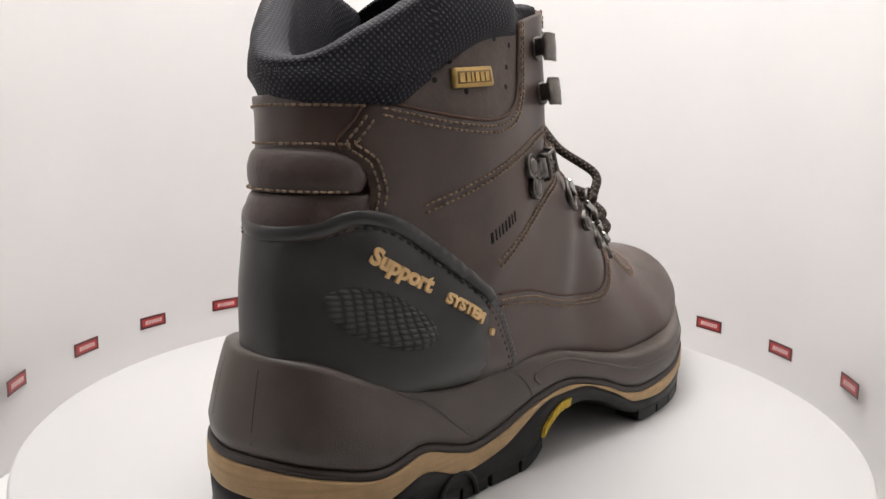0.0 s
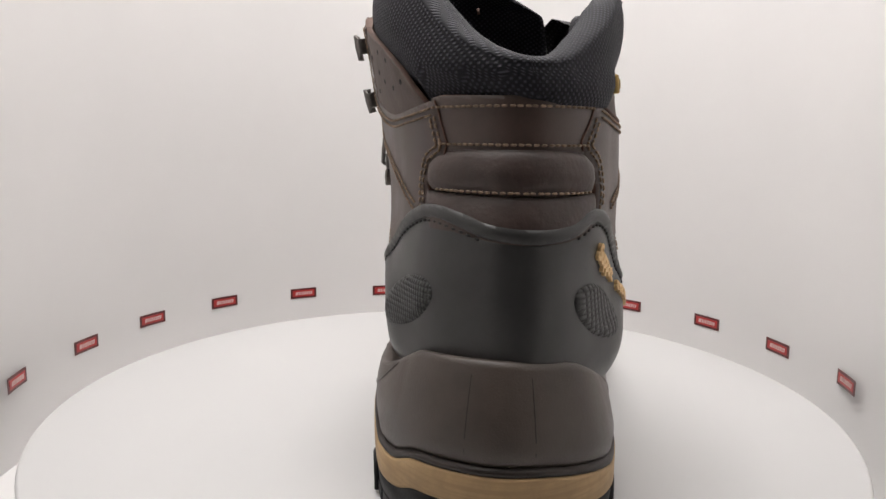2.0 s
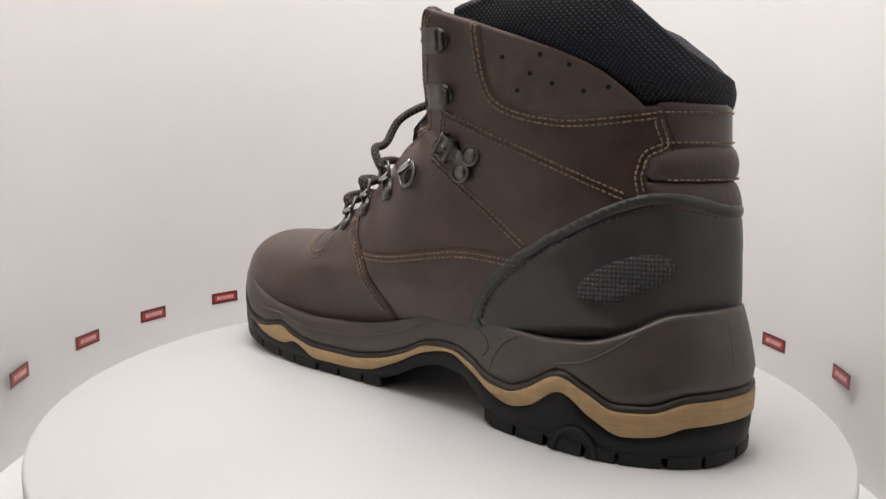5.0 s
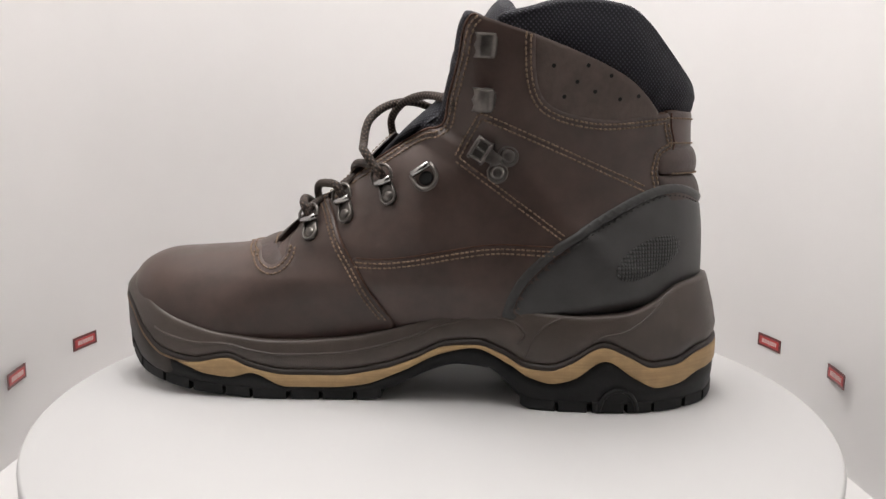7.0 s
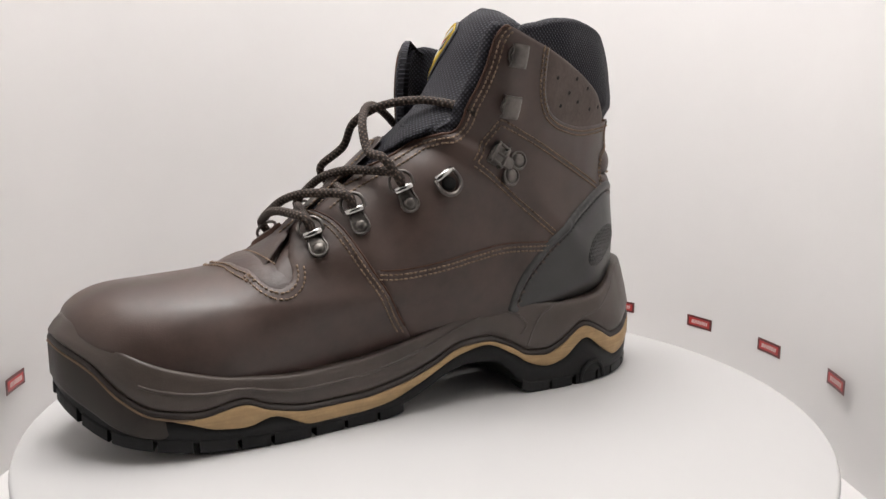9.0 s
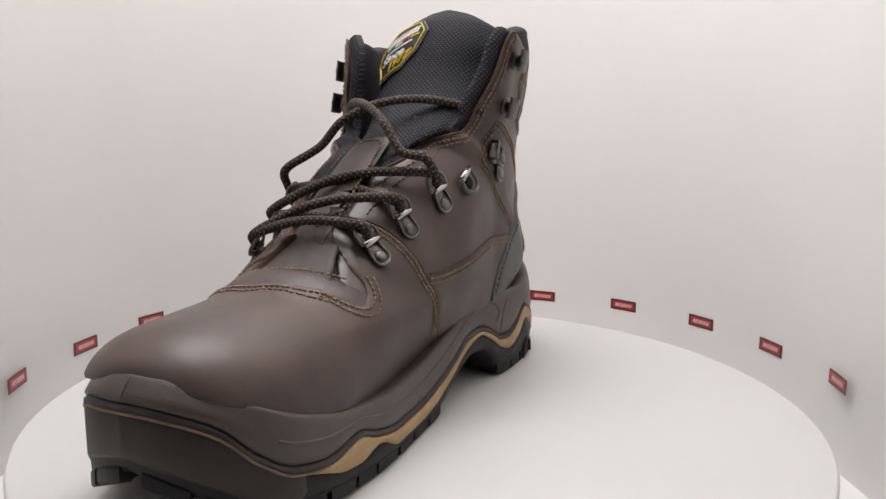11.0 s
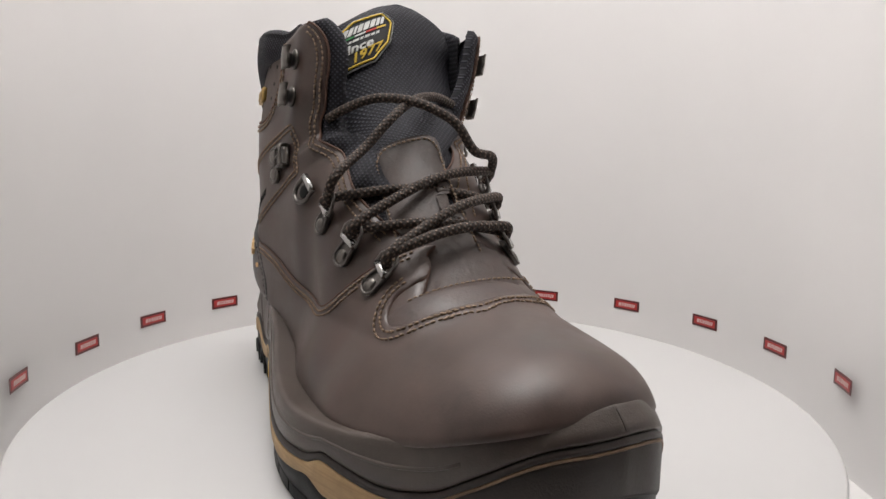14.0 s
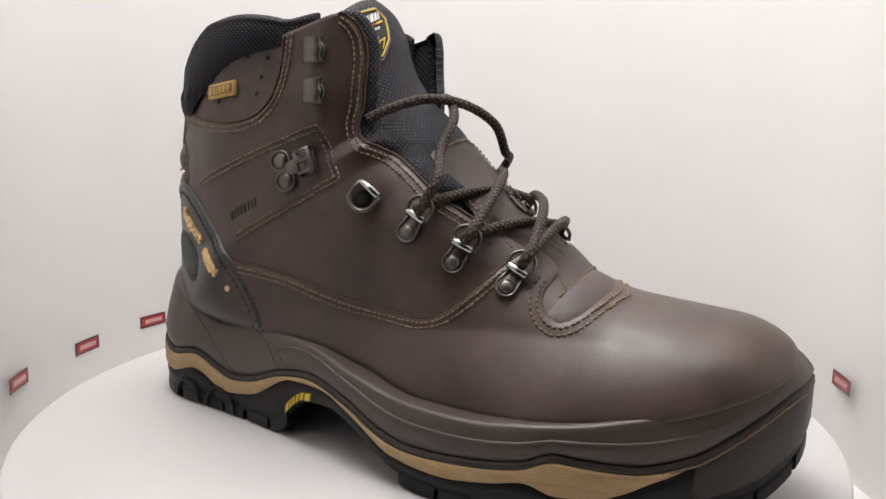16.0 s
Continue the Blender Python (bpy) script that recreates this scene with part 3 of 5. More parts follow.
# padded lining that stands forward of the leather along the throat
for s in (0, 1):
    d = -inside(quarter[s], VB[:, 0], VB[:, 2])
    high = np.clip((VB[:, 2] - 136) / 8, 0, 1)
    f = np.minimum(d + 2.5, (8.5 if s else 13) * (1 - high) + 5.0 * high - d)
    f = np.minimum(f, np.minimum(26 - VB[:, 0], 186 - VB[:, 2]))
    f = np.minimum(f, VB[:, 2] - 112)
    half = (VB[:, 1] - yc(VB[:, 0], VB[:, 2])) * (1 if s else -1)
    panel("lining", np.minimum(f, half - 6), -2.6, MESH, "padded black mesh lining", puff=3.0, reach=3.0, wall=3)
    back = np.minimum(np.minimum(-0.8 - d, 38 - VB[:, 0]), np.minimum(VB[:, 2] - 138, 186.5 - VB[:, 2]))
    panel("flap_lining", np.minimum(back, half - 4), -3.4, MESH, "black mesh inner face of the ankle flap", wall=0.6)


# ---- padded collar ----
def collar():
    ring = BASE[NR - 12]
    top = ring[:NQ // 2 + 1]
    half_out = [p for p in top if p[0] > 27]                 # from the back to the front, outer side
    half_in = [p for p in np.vstack([ring[:1], ring[:NQ // 2 - 1:-1]]) if p[0] > 26]
    path = half_in[::-1][:-1] + half_out
    path = curve([(p[0], p[1]) for p in path][::3], 3)
    n = len(path)
    d = np.gradient(path, axis=0)
    d /= np.linalg.norm(d, axis=1, keepdims=True) + 1e-9
    out = np.stack([d[:, 1], -d[:, 0]], 1)
    mid = np.array([70, 14])
    if ((path - mid) * out).sum() < 0:
        out = -out
    x = path[:, 0]
    side = np.clip((path[:, 1] - yc(x, x * 0 + 170)) / 24 + 0.5, 0, 1)
    zr = glide([7, 10, 14, 20, 40, 52, 66, 86, 96, 106, 116, 124, 135], [168, 175, 180, 184, 188.5, 191.5, 192.8, 190.8, 185, 176, 167, 161, 155.5], x)
    zr = zr - side * (2.0 + 6.0 * np.clip((115 - x) / 25, 0, 1)) * np.clip((x - 25) / 20, 0, 1)
    z0 = np.where(side > 0.5, glide([10, 46, 67, 83, 97, 108, 140], [150, 170, 167, 160, 150, 143, 143], x), glide([10, 44, 61, 79, 92, 104, 140], [150, 171, 167, 160, 153, 143, 143], x))
    th = glide([8, 30, 44, 70, 110, 135], [6, 7, 9, 11, 13, 14], x)
    bl = glide([8, 42, 48, 60, 85, 112, 122, 135], [-1.8, -1.8, -0.5, 2.6, 3.4, 2.6, 1.8, 1.2], x)
    bl = bl - side * 1.6 * np.clip((x - 55) / 25, 0, 1)
    arc = np.concatenate([[0], np.cumsum(np.linalg.norm(np.diff(path, axis=0), axis=1))])
    end = np.clip(np.minimum(arc, arc[-1] - arc) / 11, 0, 1)
    round_off = np.sqrt(np.clip(1 - (1 - end) ** 2, 0.0, 1))    # the front ends are rounded off
    zr = zr - 2.0 * (1 - round_off)
    th = th * (0.15 + 0.85 * round_off)
    rows = []
    prof = [(0, 0.0), (0.55, 0.12), (0.85, 0.26), (1, 0.42), (1, 0.58), (0.9, 0.74), (0.7, 0.86)]
    for k in range(n):
        h = zr[k] - z0[k]
        pts = [(-1.6 + (bl[k] + 1.6) * a, z0[k] + h * b * 0.98) for a, b in prof]
        r = th[k] / 2
        c0 = bl[k] * 0.7 - r
        pts += [(c0 + r * math.cos(a), zr[k] - 3.6 + 4.2 * math.sin(a)) for a in np.linspace(0.35, math.pi, 8)]
        pts += [(c0 - r - 0.4, zr[k] - 9), (c0 - r - 1.0 * round_off[k], zr[k] - 20), (c0 - r - 1.5 * round_off[k], 150), (c0 - r - 2.5 * round_off[k], 136), (c0 - r - 3.5 * round_off[k], 124)]
        rows.append([(path[k][0] + out[k][0] * o, path[k][1] + out[k][1] * o + min(z - 172, 0) * -0.095 * (z < 152), z) for o, z in pts])
    m = len(rows[0])
    faces = [(a * m + b, a * m + b + 1, (a + 1) * m + b + 1, (a + 1) * m + b) for a in range(n - 1) for b in range(m - 1)]
    faces += [tuple(range(m)), tuple(range(n * m - 1, n * m - m - 1, -1))]
    ob = pydata("collar", np.array(rows).reshape(-1, 3) * 0.001, faces, MESH, boot, "padded black mesh ankle collar")
    run = np.concatenate([[0], np.cumsum(np.linalg.norm(np.diff(path, axis=0), axis=1))])
    deep = [np.concatenate([[0], np.cumsum(np.linalg.norm(np.diff(np.array(r), axis=0), axis=1))]) for r in rows]
    wide = [np.linalg.norm(np.array(r)[:, :2] - np.array(r)[0, :2], axis=1) for r in rows]
    give_uv(ob, [(run[k] + wide[k][b] * (1 if k < n / 2 else -1), rows[k][0][2] + deep[k][b]) for k in range(n) for b in range(m)])


collar()

# ---- the sole ----
PLAN = [(-166, 37.5), (-163.5, 50), (-157.5, 61), (-148.5, 70), (-136, 78), (-118, 86), (-98, 93), (-78, 97.5), (-58, 98.5), (-38, 96), (-18, 91), (0, 85.5), (20, 79), (40, 73.5), (60, 68), (80, 63.5), (95, 60.5),
        (110, 58), (123.5, 53), (135, 44), (143, 31), (146, 17.5), (143.5, 5.5), (135, -7.5), (122, -17), (109, -23), (95, -26), (80, -26.5), (60, -25), (40, -21.5), (20, -18), (0, -16), (-20, -14.5), (-40, -13.5),
        (-60, -13.5), (-80, -13.5), (-100, -11.5), (-118, -9.5), (-135, -4.5), (-147.5, 3), (-157, 13.5), (-163.5, 24.5)]
TANTOP = (table([(-166, 50), (-155, 42), (-146, 31), (-135, 23.5), (-119, 21), (-101, 24), (-90, 20), (-70, 16.5), (-48, 16.5), (-26, 20), (-9, 26), (6, 33), (21, 34.2), (33, 30.5), (45, 24.3), (55, 23.6), (64, 27), (80, 36), (92, 31.5), (104, 26), (116, 26.5), (130, 31.5), (148, 33)]),
          table([(-166, 50), (-160, 48), (-144, 37), (-129, 28), (-112, 24.5), (-95, 26), (-87, 27), (-76, 23), (-56, 20.5), (-30, 19), (-16, 21.5), (1, 28.5), (24, 33.5), (41, 31), (62, 23.5), (76, 21.5), (87, 24.5), (102, 29), (119, 26), (134, 29), (148, 33)]))
TANBOT = (table([(-166, 49), (-155, 41), (-146, 29.7), (-135, 22.6), (-123, 19.4), (-112, 15.6), (-100, 14.3), (-89, 17), (-71, 10.5), (-50, 10.5), (-35, 12), (-16, 19.2), (5, 29.5), (20, 32.6), (36, 26), (46, 20), (56, 17.6), (66, 20), (81, 29.5), (95, 21.4), (107, 16), (119, 17.2), (130, 21.5), (148, 23)]),
          table([(-166, 49), (-160, 47), (-144, 35.7), (-129, 26.9), (-118, 22), (-108, 17.2), (-99, 15), (-88, 15), (-77, 18.5), (-66, 16.5), (-44, 14), (-24, 15.5), (-6, 24), (16, 31.5), (33, 31), (62, 17.5), (80, 15), (102, 22), (120, 17.5), (148, 22)]))
BOTTOM = table([(-170, 35), (-165, 25), (-159, 18.5), (-149, 12), (-134, 8.5), (-120, 6.3), (-102, 4.5), (-88, 3.7), (-35, 3.7), (-24, 5.7), (-15, 9.5), (0, 17), (12, 20), (26, 19), (34, 14), (41, 6.5), (47, 3.7), (136, 3.7), (144, 5), (149, 7)])
LOOP = curve(PLAN + [PLAN[0]], 8)[:-1]
LSIDE = np.clip((LOOP[:, 1] - glide(*YC, LOOP[:, 0])) / 30 + 0.5, 0, 1)
_t = np.roll(LOOP, -1, 0) - np.roll(LOOP, 1, 0)
LN = np.stack([_t[:, 1], -_t[:, 0]], 1) / np.linalg.norm(_t, axis=1, keepdims=True)
if ((LOOP - LOOP.mean(0)) * LN).sum() < 0:
    LN = -LN
MID = np.stack([np.clip(LOOP[:, 0], -125, 105), glide(*YC, np.clip(LOOP[:, 0], -125, 105))], 1)


def level(pair):
    if isinstance(pair[0], list):
        return glide(*pair, LOOP[:, 0])
    return glide(*pair[0], LOOP[:, 0]) * (1 - LSIDE) + glide(*pair[1], LOOP[:, 0]) * LSIDE


def layer(name, lo, hi, profile, material, label="", parent=None, inset=0.0):
    """A layer of the sole between two height curves; profile: (share of the height, push outwards)."""
    m = len(LOOP)
    rows = [np.column_stack([LOOP + LN * (push + np.zeros((m, 1)) + inset), lo + (np.maximum(hi, lo + 0.2) - lo) * f]) for f, push in profile]
    for f in (0.0, 1.0):
        z = lo if f == 0 else np.maximum(hi, lo + 0.2)
        k = rows[0] if f == 0 else rows[len(profile) - 1]
        for share in (0.6, 0.95):
            rows.append(np.column_stack([k[:, :2] + (MID - k[:, :2]) * share, z]))
    n = len(profile)
    order = [n + 1, n, *range(n), n + 2, n + 3]
    faces = [(a * m + i, a * m + (i + 1) % m, b * m + (i + 1) % m, b * m + i) for a, b in zip(order, order[1:]) for i in range(m)]
    return pydata(name, np.vstack(rows) * 0.001, faces, material, parent or boot, label)


zf, zt, zb, zo = level(FEATHER), level(TANTOP), level(TANBOT), level(BOTTOM)
LEANING = 4.2 * np.clip((LOOP[:, :1] - 92) / 25, 0, 1) + 3.2 * (0.5 - 0.5 * np.cos(np.pi * np.clip((-134 - LOOP[:, :1]) / 30, 0, 1)))          # the rim draws in over the toe and round the heel
midsole = layer("midsole", zt + 2.4, zf, [(0, -2.0), (0.06, -1.0), (0.2, -0.5), (0.5, -0.8 - 0.4 * LEANING), (0.8, -1.6 - 0.8 * LEANING), (0.93, -2.0 - LEANING), (0.985, -2.7 - LEANING), (1.0, -4.5 - LEANING), (0.96, -7 - LEANING)], MIDSOLE, "dark brown moulded rubber midsole")
layer("sole_line", zt - 0.1, zt + 2.8, [(0, -0.6), (0.3, 0.0), (0.7, -0.2), (1, -1.6)], LINE, "thin dark line above the tan stripe")
layer("tan_stripe", zb, zt, [(0, -0.2), (0.1, 0.25), (0.9, 0.25), (1, -0.1)], TAN, "tan foam stripe", inset=-2.0 * np.clip((-123 - LOOP[:, :1]) / 9, 0, 1))
front = np.clip((-123 - LOOP[:, :1]) / 9, 0, 1)
toe_low = np.minimum(zb, np.maximum(zo + 5.5, zo + 0.35 * (zb - zo)))
layer("toe_bumper", zb + (toe_low - zb) * front[:, 0], zt, [(0, -0.9), (0.1, -0.2), (0.9, -0.1), (1, -0.5)], BUMPER_SHADED, "brown rubber toe bumper, colour darkened for shade", inset=-2.5 * (1 - front))
outsole_body = layer("outsole", np.minimum(zo + 3.6, zb - 0.5), zb + 0.1, [(0, -2.6), (0.12, -1.2), (0.6, -0.6), (1, -0.4)], OUT, "black rubber outsole")


def lugs():
    """Tread blocks round the edge of the outsole."""
    seg = np.linalg.norm(np.roll(LOOP, -1, 0) - LOOP, axis=1)
    arc = np.concatenate([[0], np.cumsum(seg)])
    total, s, k = arc[-1], 3.0, 0
    while s < total - 6:
        long = (13.5, 16.5, 12.0, 15.0)[k % 4]
        k += 1
        t = np.linspace(s, min(s + long, total - 1), 5)
        s += long + (1.9, 2.6, 1.7)[k % 3]
        closed = np.vstack([LOOP, LOOP[:1]])
        px, py = np.interp(t, arc, closed[:, 0]), np.interp(t, arc, closed[:, 1])
        if -22 < px.mean() < 41:
            continue
        nx, ny = np.interp(t, arc, np.append(LN[:, 0], LN[0, 0])), np.interp(t, arc, np.append(LN[:, 1], LN[0, 1]))
        z, ztop = np.interp(t, arc, np.append(zo, zo[0])), np.interp(t, arc, np.append(zb, zb[0]))
        rows = []
        for push, f in ((-1.5, 1), (-0.75, 0.8), (-0.75, 0.12), (-1.5, 0), (-13, 0), (-13, 1)):
            zz = z + (np.minimum(ztop - 1.2, z + 6.5) - z) * f
            rows.append(np.column_stack([px + nx * push, py + ny * push, zz]))
        m = 5
        faces = [(a * m + i, a * m + i + 1, b * m + i + 1, b * m + i) for a, b in zip(range(6), (1, 2, 3, 4, 5, 0)) for i in range(4)]
        faces += [(0, 5, 10, 15, 20, 25), (29, 24, 19, 14, 9, 4)]
        pydata("tread_lug", np.vstack(rows) * 0.001, faces, OUT, boot, smooth=False)


lugs()

# thin moulded line that runs on round the toe where the tan stripe ends
toe = np.nonzero(LOOP[:, 0] < -118)[0]
toe = toe[np.argsort(np.arctan2(LOOP[toe, 1] - 38, -(LOOP[toe, 0] + 118)))]
TOE_LINE = [Vector((*(LOOP[i] + LN[i] * -0.3), zt[i] - 0.3)) for i in toe]


def lean_share(f):
    return float(np.interp(f, (0, 0.2, 0.5, 0.8, 0.93, 1), (0, 0, 0.4, 0.8, 1, 1)))


def ridge(points, side, r=0.55):
    """A moulded crease on the midsole: points are x and the share of the wall's height."""
    half = np.nonzero((LSIDE > 0.5) == bool(side))[0]
    half = half[np.argsort(LOOP[half, 0])]
    q = curve(points, 6)
    out = []
    for x, f in q:
        at = [float(np.interp(x, LOOP[half, 0], c[half])) for c in (LOOP[:, 1], LN[:, 0], LN[:, 1], zt + 2.4, zf, LEANING[:, 0])]
        push = float(np.interp(f, (0, 0.06, 0.2, 0.5, 0.8, 0.93, 1.0), (-2.0, -1.0, -0.5, -0.8, -1.6, -2.0, -4.5))) - 0.15 - at[5] * lean_share(f)
        out.append(Vector((x + at[1] * push, at[0] + at[2] * push, at[3] + (at[4] - at[3]) * f)))
    RIDGES.append((out, r))


RIDGES = []
for s in (0, 1):
    ridge([(112, 0.97), (98, 0.75), (86, 0.4), (74, 0.08)], s)
    ridge([(60, 0.95), (52, 0.75), (47, 0.45), (44, 0.1)], s)
    ridge([(40, 0.3), (43, 0.55), (36, 0.72), (22, 0.74), (5, 0.66), (-15, 0.6), (-45, 0.55), (-80, 0.52), (-115, 0.5), (-140, 0.45)], s, 0.7)


def heel_lobe(x0, r, side):
    """U-shaped lobe moulded on the heel of the outsole."""
    half = np.nonzero((LSIDE > 0.5) == bool(side))[0]
    half = half[np.argsort(LOOP[half, 0])]
    out = []
    for a in np.linspace(-0.15, math.pi + 0.15, 15):
        x = x0 + r * math.cos(a)
        y, nx, ny = [float(np.interp(x, LOOP[half, 0], c[half])) for c in (LOOP[:, 1], LN[:, 0], LN[:, 1])]
        out.append(Vector((x + nx * -0.4, y + ny * -0.4, 5.0 + 1.15 * r * max(0.0, math.sin(a)))))
    LOBES.append(out)


LOBES = []
heel_lobe(84, 9.5, 1)
heel_lobe(108, 8.5, 1)
heel_lobe(88, 9, 0)

# ---- stitching ----
def frame_of(n, along):
    """Axes on a surface: along (made tangent), across, normal."""
    n = n.normalized()
    a = (along - n * along.dot(n)).normalized()
    return a, n.cross(a), n


def dashes(name, places, material, label="", pitch=2.35, length=1.6, wide=0.42, high=0.4, parent=None):
    """Thread stitches along a dense chain of (place, normal)."""
    pts = np.array([p[0] for p in places])
    arc = np.concatenate([[0], np.cumsum(np.linalg.norm(np.diff(pts, axis=0), axis=1))])
    verts, faces = [], []
    for k, s in enumerate(np.arange(1.0, arc[-1] - length, pitch)):
        jig = random.uniform(-0.25, 0.25)
        p0, p1 = [Vector([np.interp(s + d + jig, arc, pts[:, c]) for c in range(3)]) for d in (0, length)]
        i = min(int(np.searchsorted(arc, s)), len(places) - 1)
        a, b, n = frame_of(places[i][1], p1 - p0)
        at = len(verts)
        for f, w in ((-0.08, 0.35), (0.16, 1.0), (0.84, 1.0), (1.08, 0.35)):
            c = p0.lerp(p1, f)
            for u, v in ((-1, -0.5), (-0.7, 0.75), (0.7, 0.75), (1, -0.5)):
                verts.append((c + b * (u * wide * w) + n * (v * high * w + (0.15 if w == 1 else -0.1))) * 0.001)
        for r in range(3):
            for c in range(4):
                faces.append((at + r * 4 + c, at + r * 4 + (c + 1) % 4, at + r * 4 + 4 + (c + 1) % 4, at + r * 4 + 4 + c))
        faces += [(at + 3, at + 2, at + 1, at), (at + 12, at + 13, at + 14, at + 15)]
    return pydata(name, verts, faces, material, parent or boot, label) if faces else None


def seam(points, side, shifts, off, material=None, pitch=2.35, trim=(0, 0)):
    """Rows of stitches beside a line of the side view."""
    p = np.asarray(points, float)
    arc = np.concatenate([[0], np.cumsum(np.hypot(*np.diff(p, axis=0).T))])
    s = np.arange(trim[0], arc[-1] - trim[1], 0.8)
    x, z = np.interp(s, arc, p[:, 0]), np.interp(s, arc, p[:, 1])
    dx, dz = np.gradient(x), np.gradient(z)
    l = np.hypot(dx, dz) + 1e-9
    for sh in shifts:
        places = []
        for i in range(len(s)):
            q, n = surf(x[i] - dz[i] / l[i] * sh, z[i] + dx[i] / l[i] * sh, 1 if side else -1, off)
            places.append((q, n))
        keep = [places[0]]
        for q in places[1:]:
            if 0.2 < (q[0] - keep[-1][0]).length < 6:
                keep.append(q)
        dashes("stitching", keep, material or THREAD, pitch=pitch)


for s in (0, 1):
    seam(QSEAM[s], s, (2.1, 4.3), 1.9 if s else 1.5, trim=(8, 3))
    seam(QTOP[s], s, (-2.1, -4.2), 0.9, trim=(23, 3))
    seam(THROAT[s], s, (2.1, 4.2), 0.9, trim=(7, 28))
    seam(SCOOP[s], s, (2.2, 4.6), 1.9, trim=(3, 27))
    seam(CUPTOP[s], s, (-5.4,), 1.5, THREAD_DARK, pitch=3.2, trim=(4, 18))
    seam(V2([QTOP[s][-1:], QBACK[s]]), s, (-2.1, -4.2), 0.9, trim=(4, 3))
seam(VSEAM, 0, (-2.1, -4.3), 1.9, trim=(2, 22))
for s, lines in enumerate((([(10, 122.5), (60, 86.5)], [(10, 122.5), (20.5, 142), (99, 109)]), ([(98, 110), (26, 137.5), (15.5, 117), (68, 88.5)],))):
    for l in lines:
        seam(l, s, (-1.1, 1.2), 0.85)


def raw_edge(points, side, off, r=0.55, trim=(0, 0)):
    """The reddish cut edge of a leather sheet, as a fine cord along a line of the side view."""
    p = np.asarray(points, float)
    arc = np.concatenate([[0], np.cumsum(np.hypot(*np.diff(p, axis=0).T))])
    at = np.arange(trim[0], arc[-1] - trim[1], 1.2)
    chain = []
    for x, z in zip(np.interp(at, arc, p[:, 0]), np.interp(at, arc, p[:, 1])):
        q = surf(x, z, 1 if side else -1, off)[0]
        if not chain or 0.3 < (q - chain[-1]).length < 5:
            chain.append(q)
    pydata("raw_edge", *tube(chain, r, 6), EDGE, boot, "reddish brown cut leather edge")


def toe_cast():
    """Places on top of the toe, from front to back in rows across it."""
    rows = []
    for y in np.linspace(2, 60, 44):
        row = []
        for x in np.arange(-112, -76, 0.6):
            hit, n, _, _ = TREE.ray_cast(Vector((x, y, 300)), Vector((0, 0, -1)))
            if hit is not None:
                row.append((hit, n if n.z > 0 else -n))
        rows.append(row)
    return rows


TOE = toe_cast()
_p = np.array([q[0] for row in TOE for q in row])
_o = np.clip((_p[:, 1] - yc(_p[:, 0], _p[:, 2])) / 16 + 0.5, 0, 1)
_o = _o * _o * (3 - 2 * _o)
TOE_IN = inside(vamp[0], _p[:, 0], _p[:, 2]) * (1 - _o) + inside(vamp[1], _p[:, 0], _p[:, 2]) * _o


def scoop_row(shift):
    """Stitches across the toe, in front of the crease pad."""
    out, i = [], 0
    for row in TOE:
        f = TOE_IN[i:i + len(row)]
        i += len(row)
        below = np.nonzero(f < shift)[0]
        if len(below) and below[0] > 0 and row[below[0]][0].z > 70:
            q, n = row[below[0] - 1]
            out.append((q + n * 1.9, n))
    return out


for sh in (2.4, 4.8):
    dashes("stitching", scoop_row(sh), THREAD)


def round_back(z, a0, a1, off, n=90):
    """Chain of places round the back of the heel at a height."""
    out = []
    for a in np.linspace(a0, a1, n):
        d = Vector((math.cos(radians(a)), math.sin(radians(a)), 0))
        hit, nn, _, _ = TREE.ray_cast(Vector((88, 17.5, z(a) if callable(z) else z)), d)
        if hit is not None:
            nn = nn if nn.dot(d) > 0 else -nn
            out.append((hit + nn * off, nn))
    return out


dashes("stitching", round_back(142.5, -52, 50, 0.5), THREAD)
dashes("stitching", round_back(130.8, -46, 42, 0.7), THREAD)
dashes("stitching", round_back(116.2, -44, 40, 1.5), THREAD)

# ---- holes of the ventilation panels ----
def disc(name, place, n, r, material, parent, high=0.25, seg=14, label=""):
    a, b, n = frame_of(n, Vector((1, 0, 0.3)))
    verts = [(place + (a * math.cos(t) + b * math.sin(t)) * r + n * h) * 0.001 for h in (-0.4, high) for t in np.linspace(0, 2 * math.pi, seg, endpoint=False)]
    faces = [tuple(range(seg, 2 * seg))] + [(i, (i + 1) % seg, seg + (i + 1) % seg, seg + i) for i in range(seg)]
    return pydata(name, verts, faces, material, parent, label, smooth=False)


panels = [o for o in boot.children if o.name.startswith("ventilation_panel")]
for s, holes in enumerate((((51.5, 163.5), (57, 150.5), (62.5, 157), (71, 153), (78, 160), (83, 150), (92, 151.5), (67, 164)), ((52, 166.5), (57, 151.5), (63, 167.5), (86, 158), (92, 151.5), (55, 158.5), (80, 148.5)))):
    for x, z in holes:
        p, n = surf(x, z, 1 if s else -1, -0.2)
        # raised near-black disc, the shade inside the hole put in as colour
        disc("vent_hole", p, n, 0.95, DARK_FILL, panels[s], high=0.12)


# ---- metal fittings ----
def local(place, a, b, n):
    return lambda u, v, w: (place + a * u + b * v + n * w) * 0.001


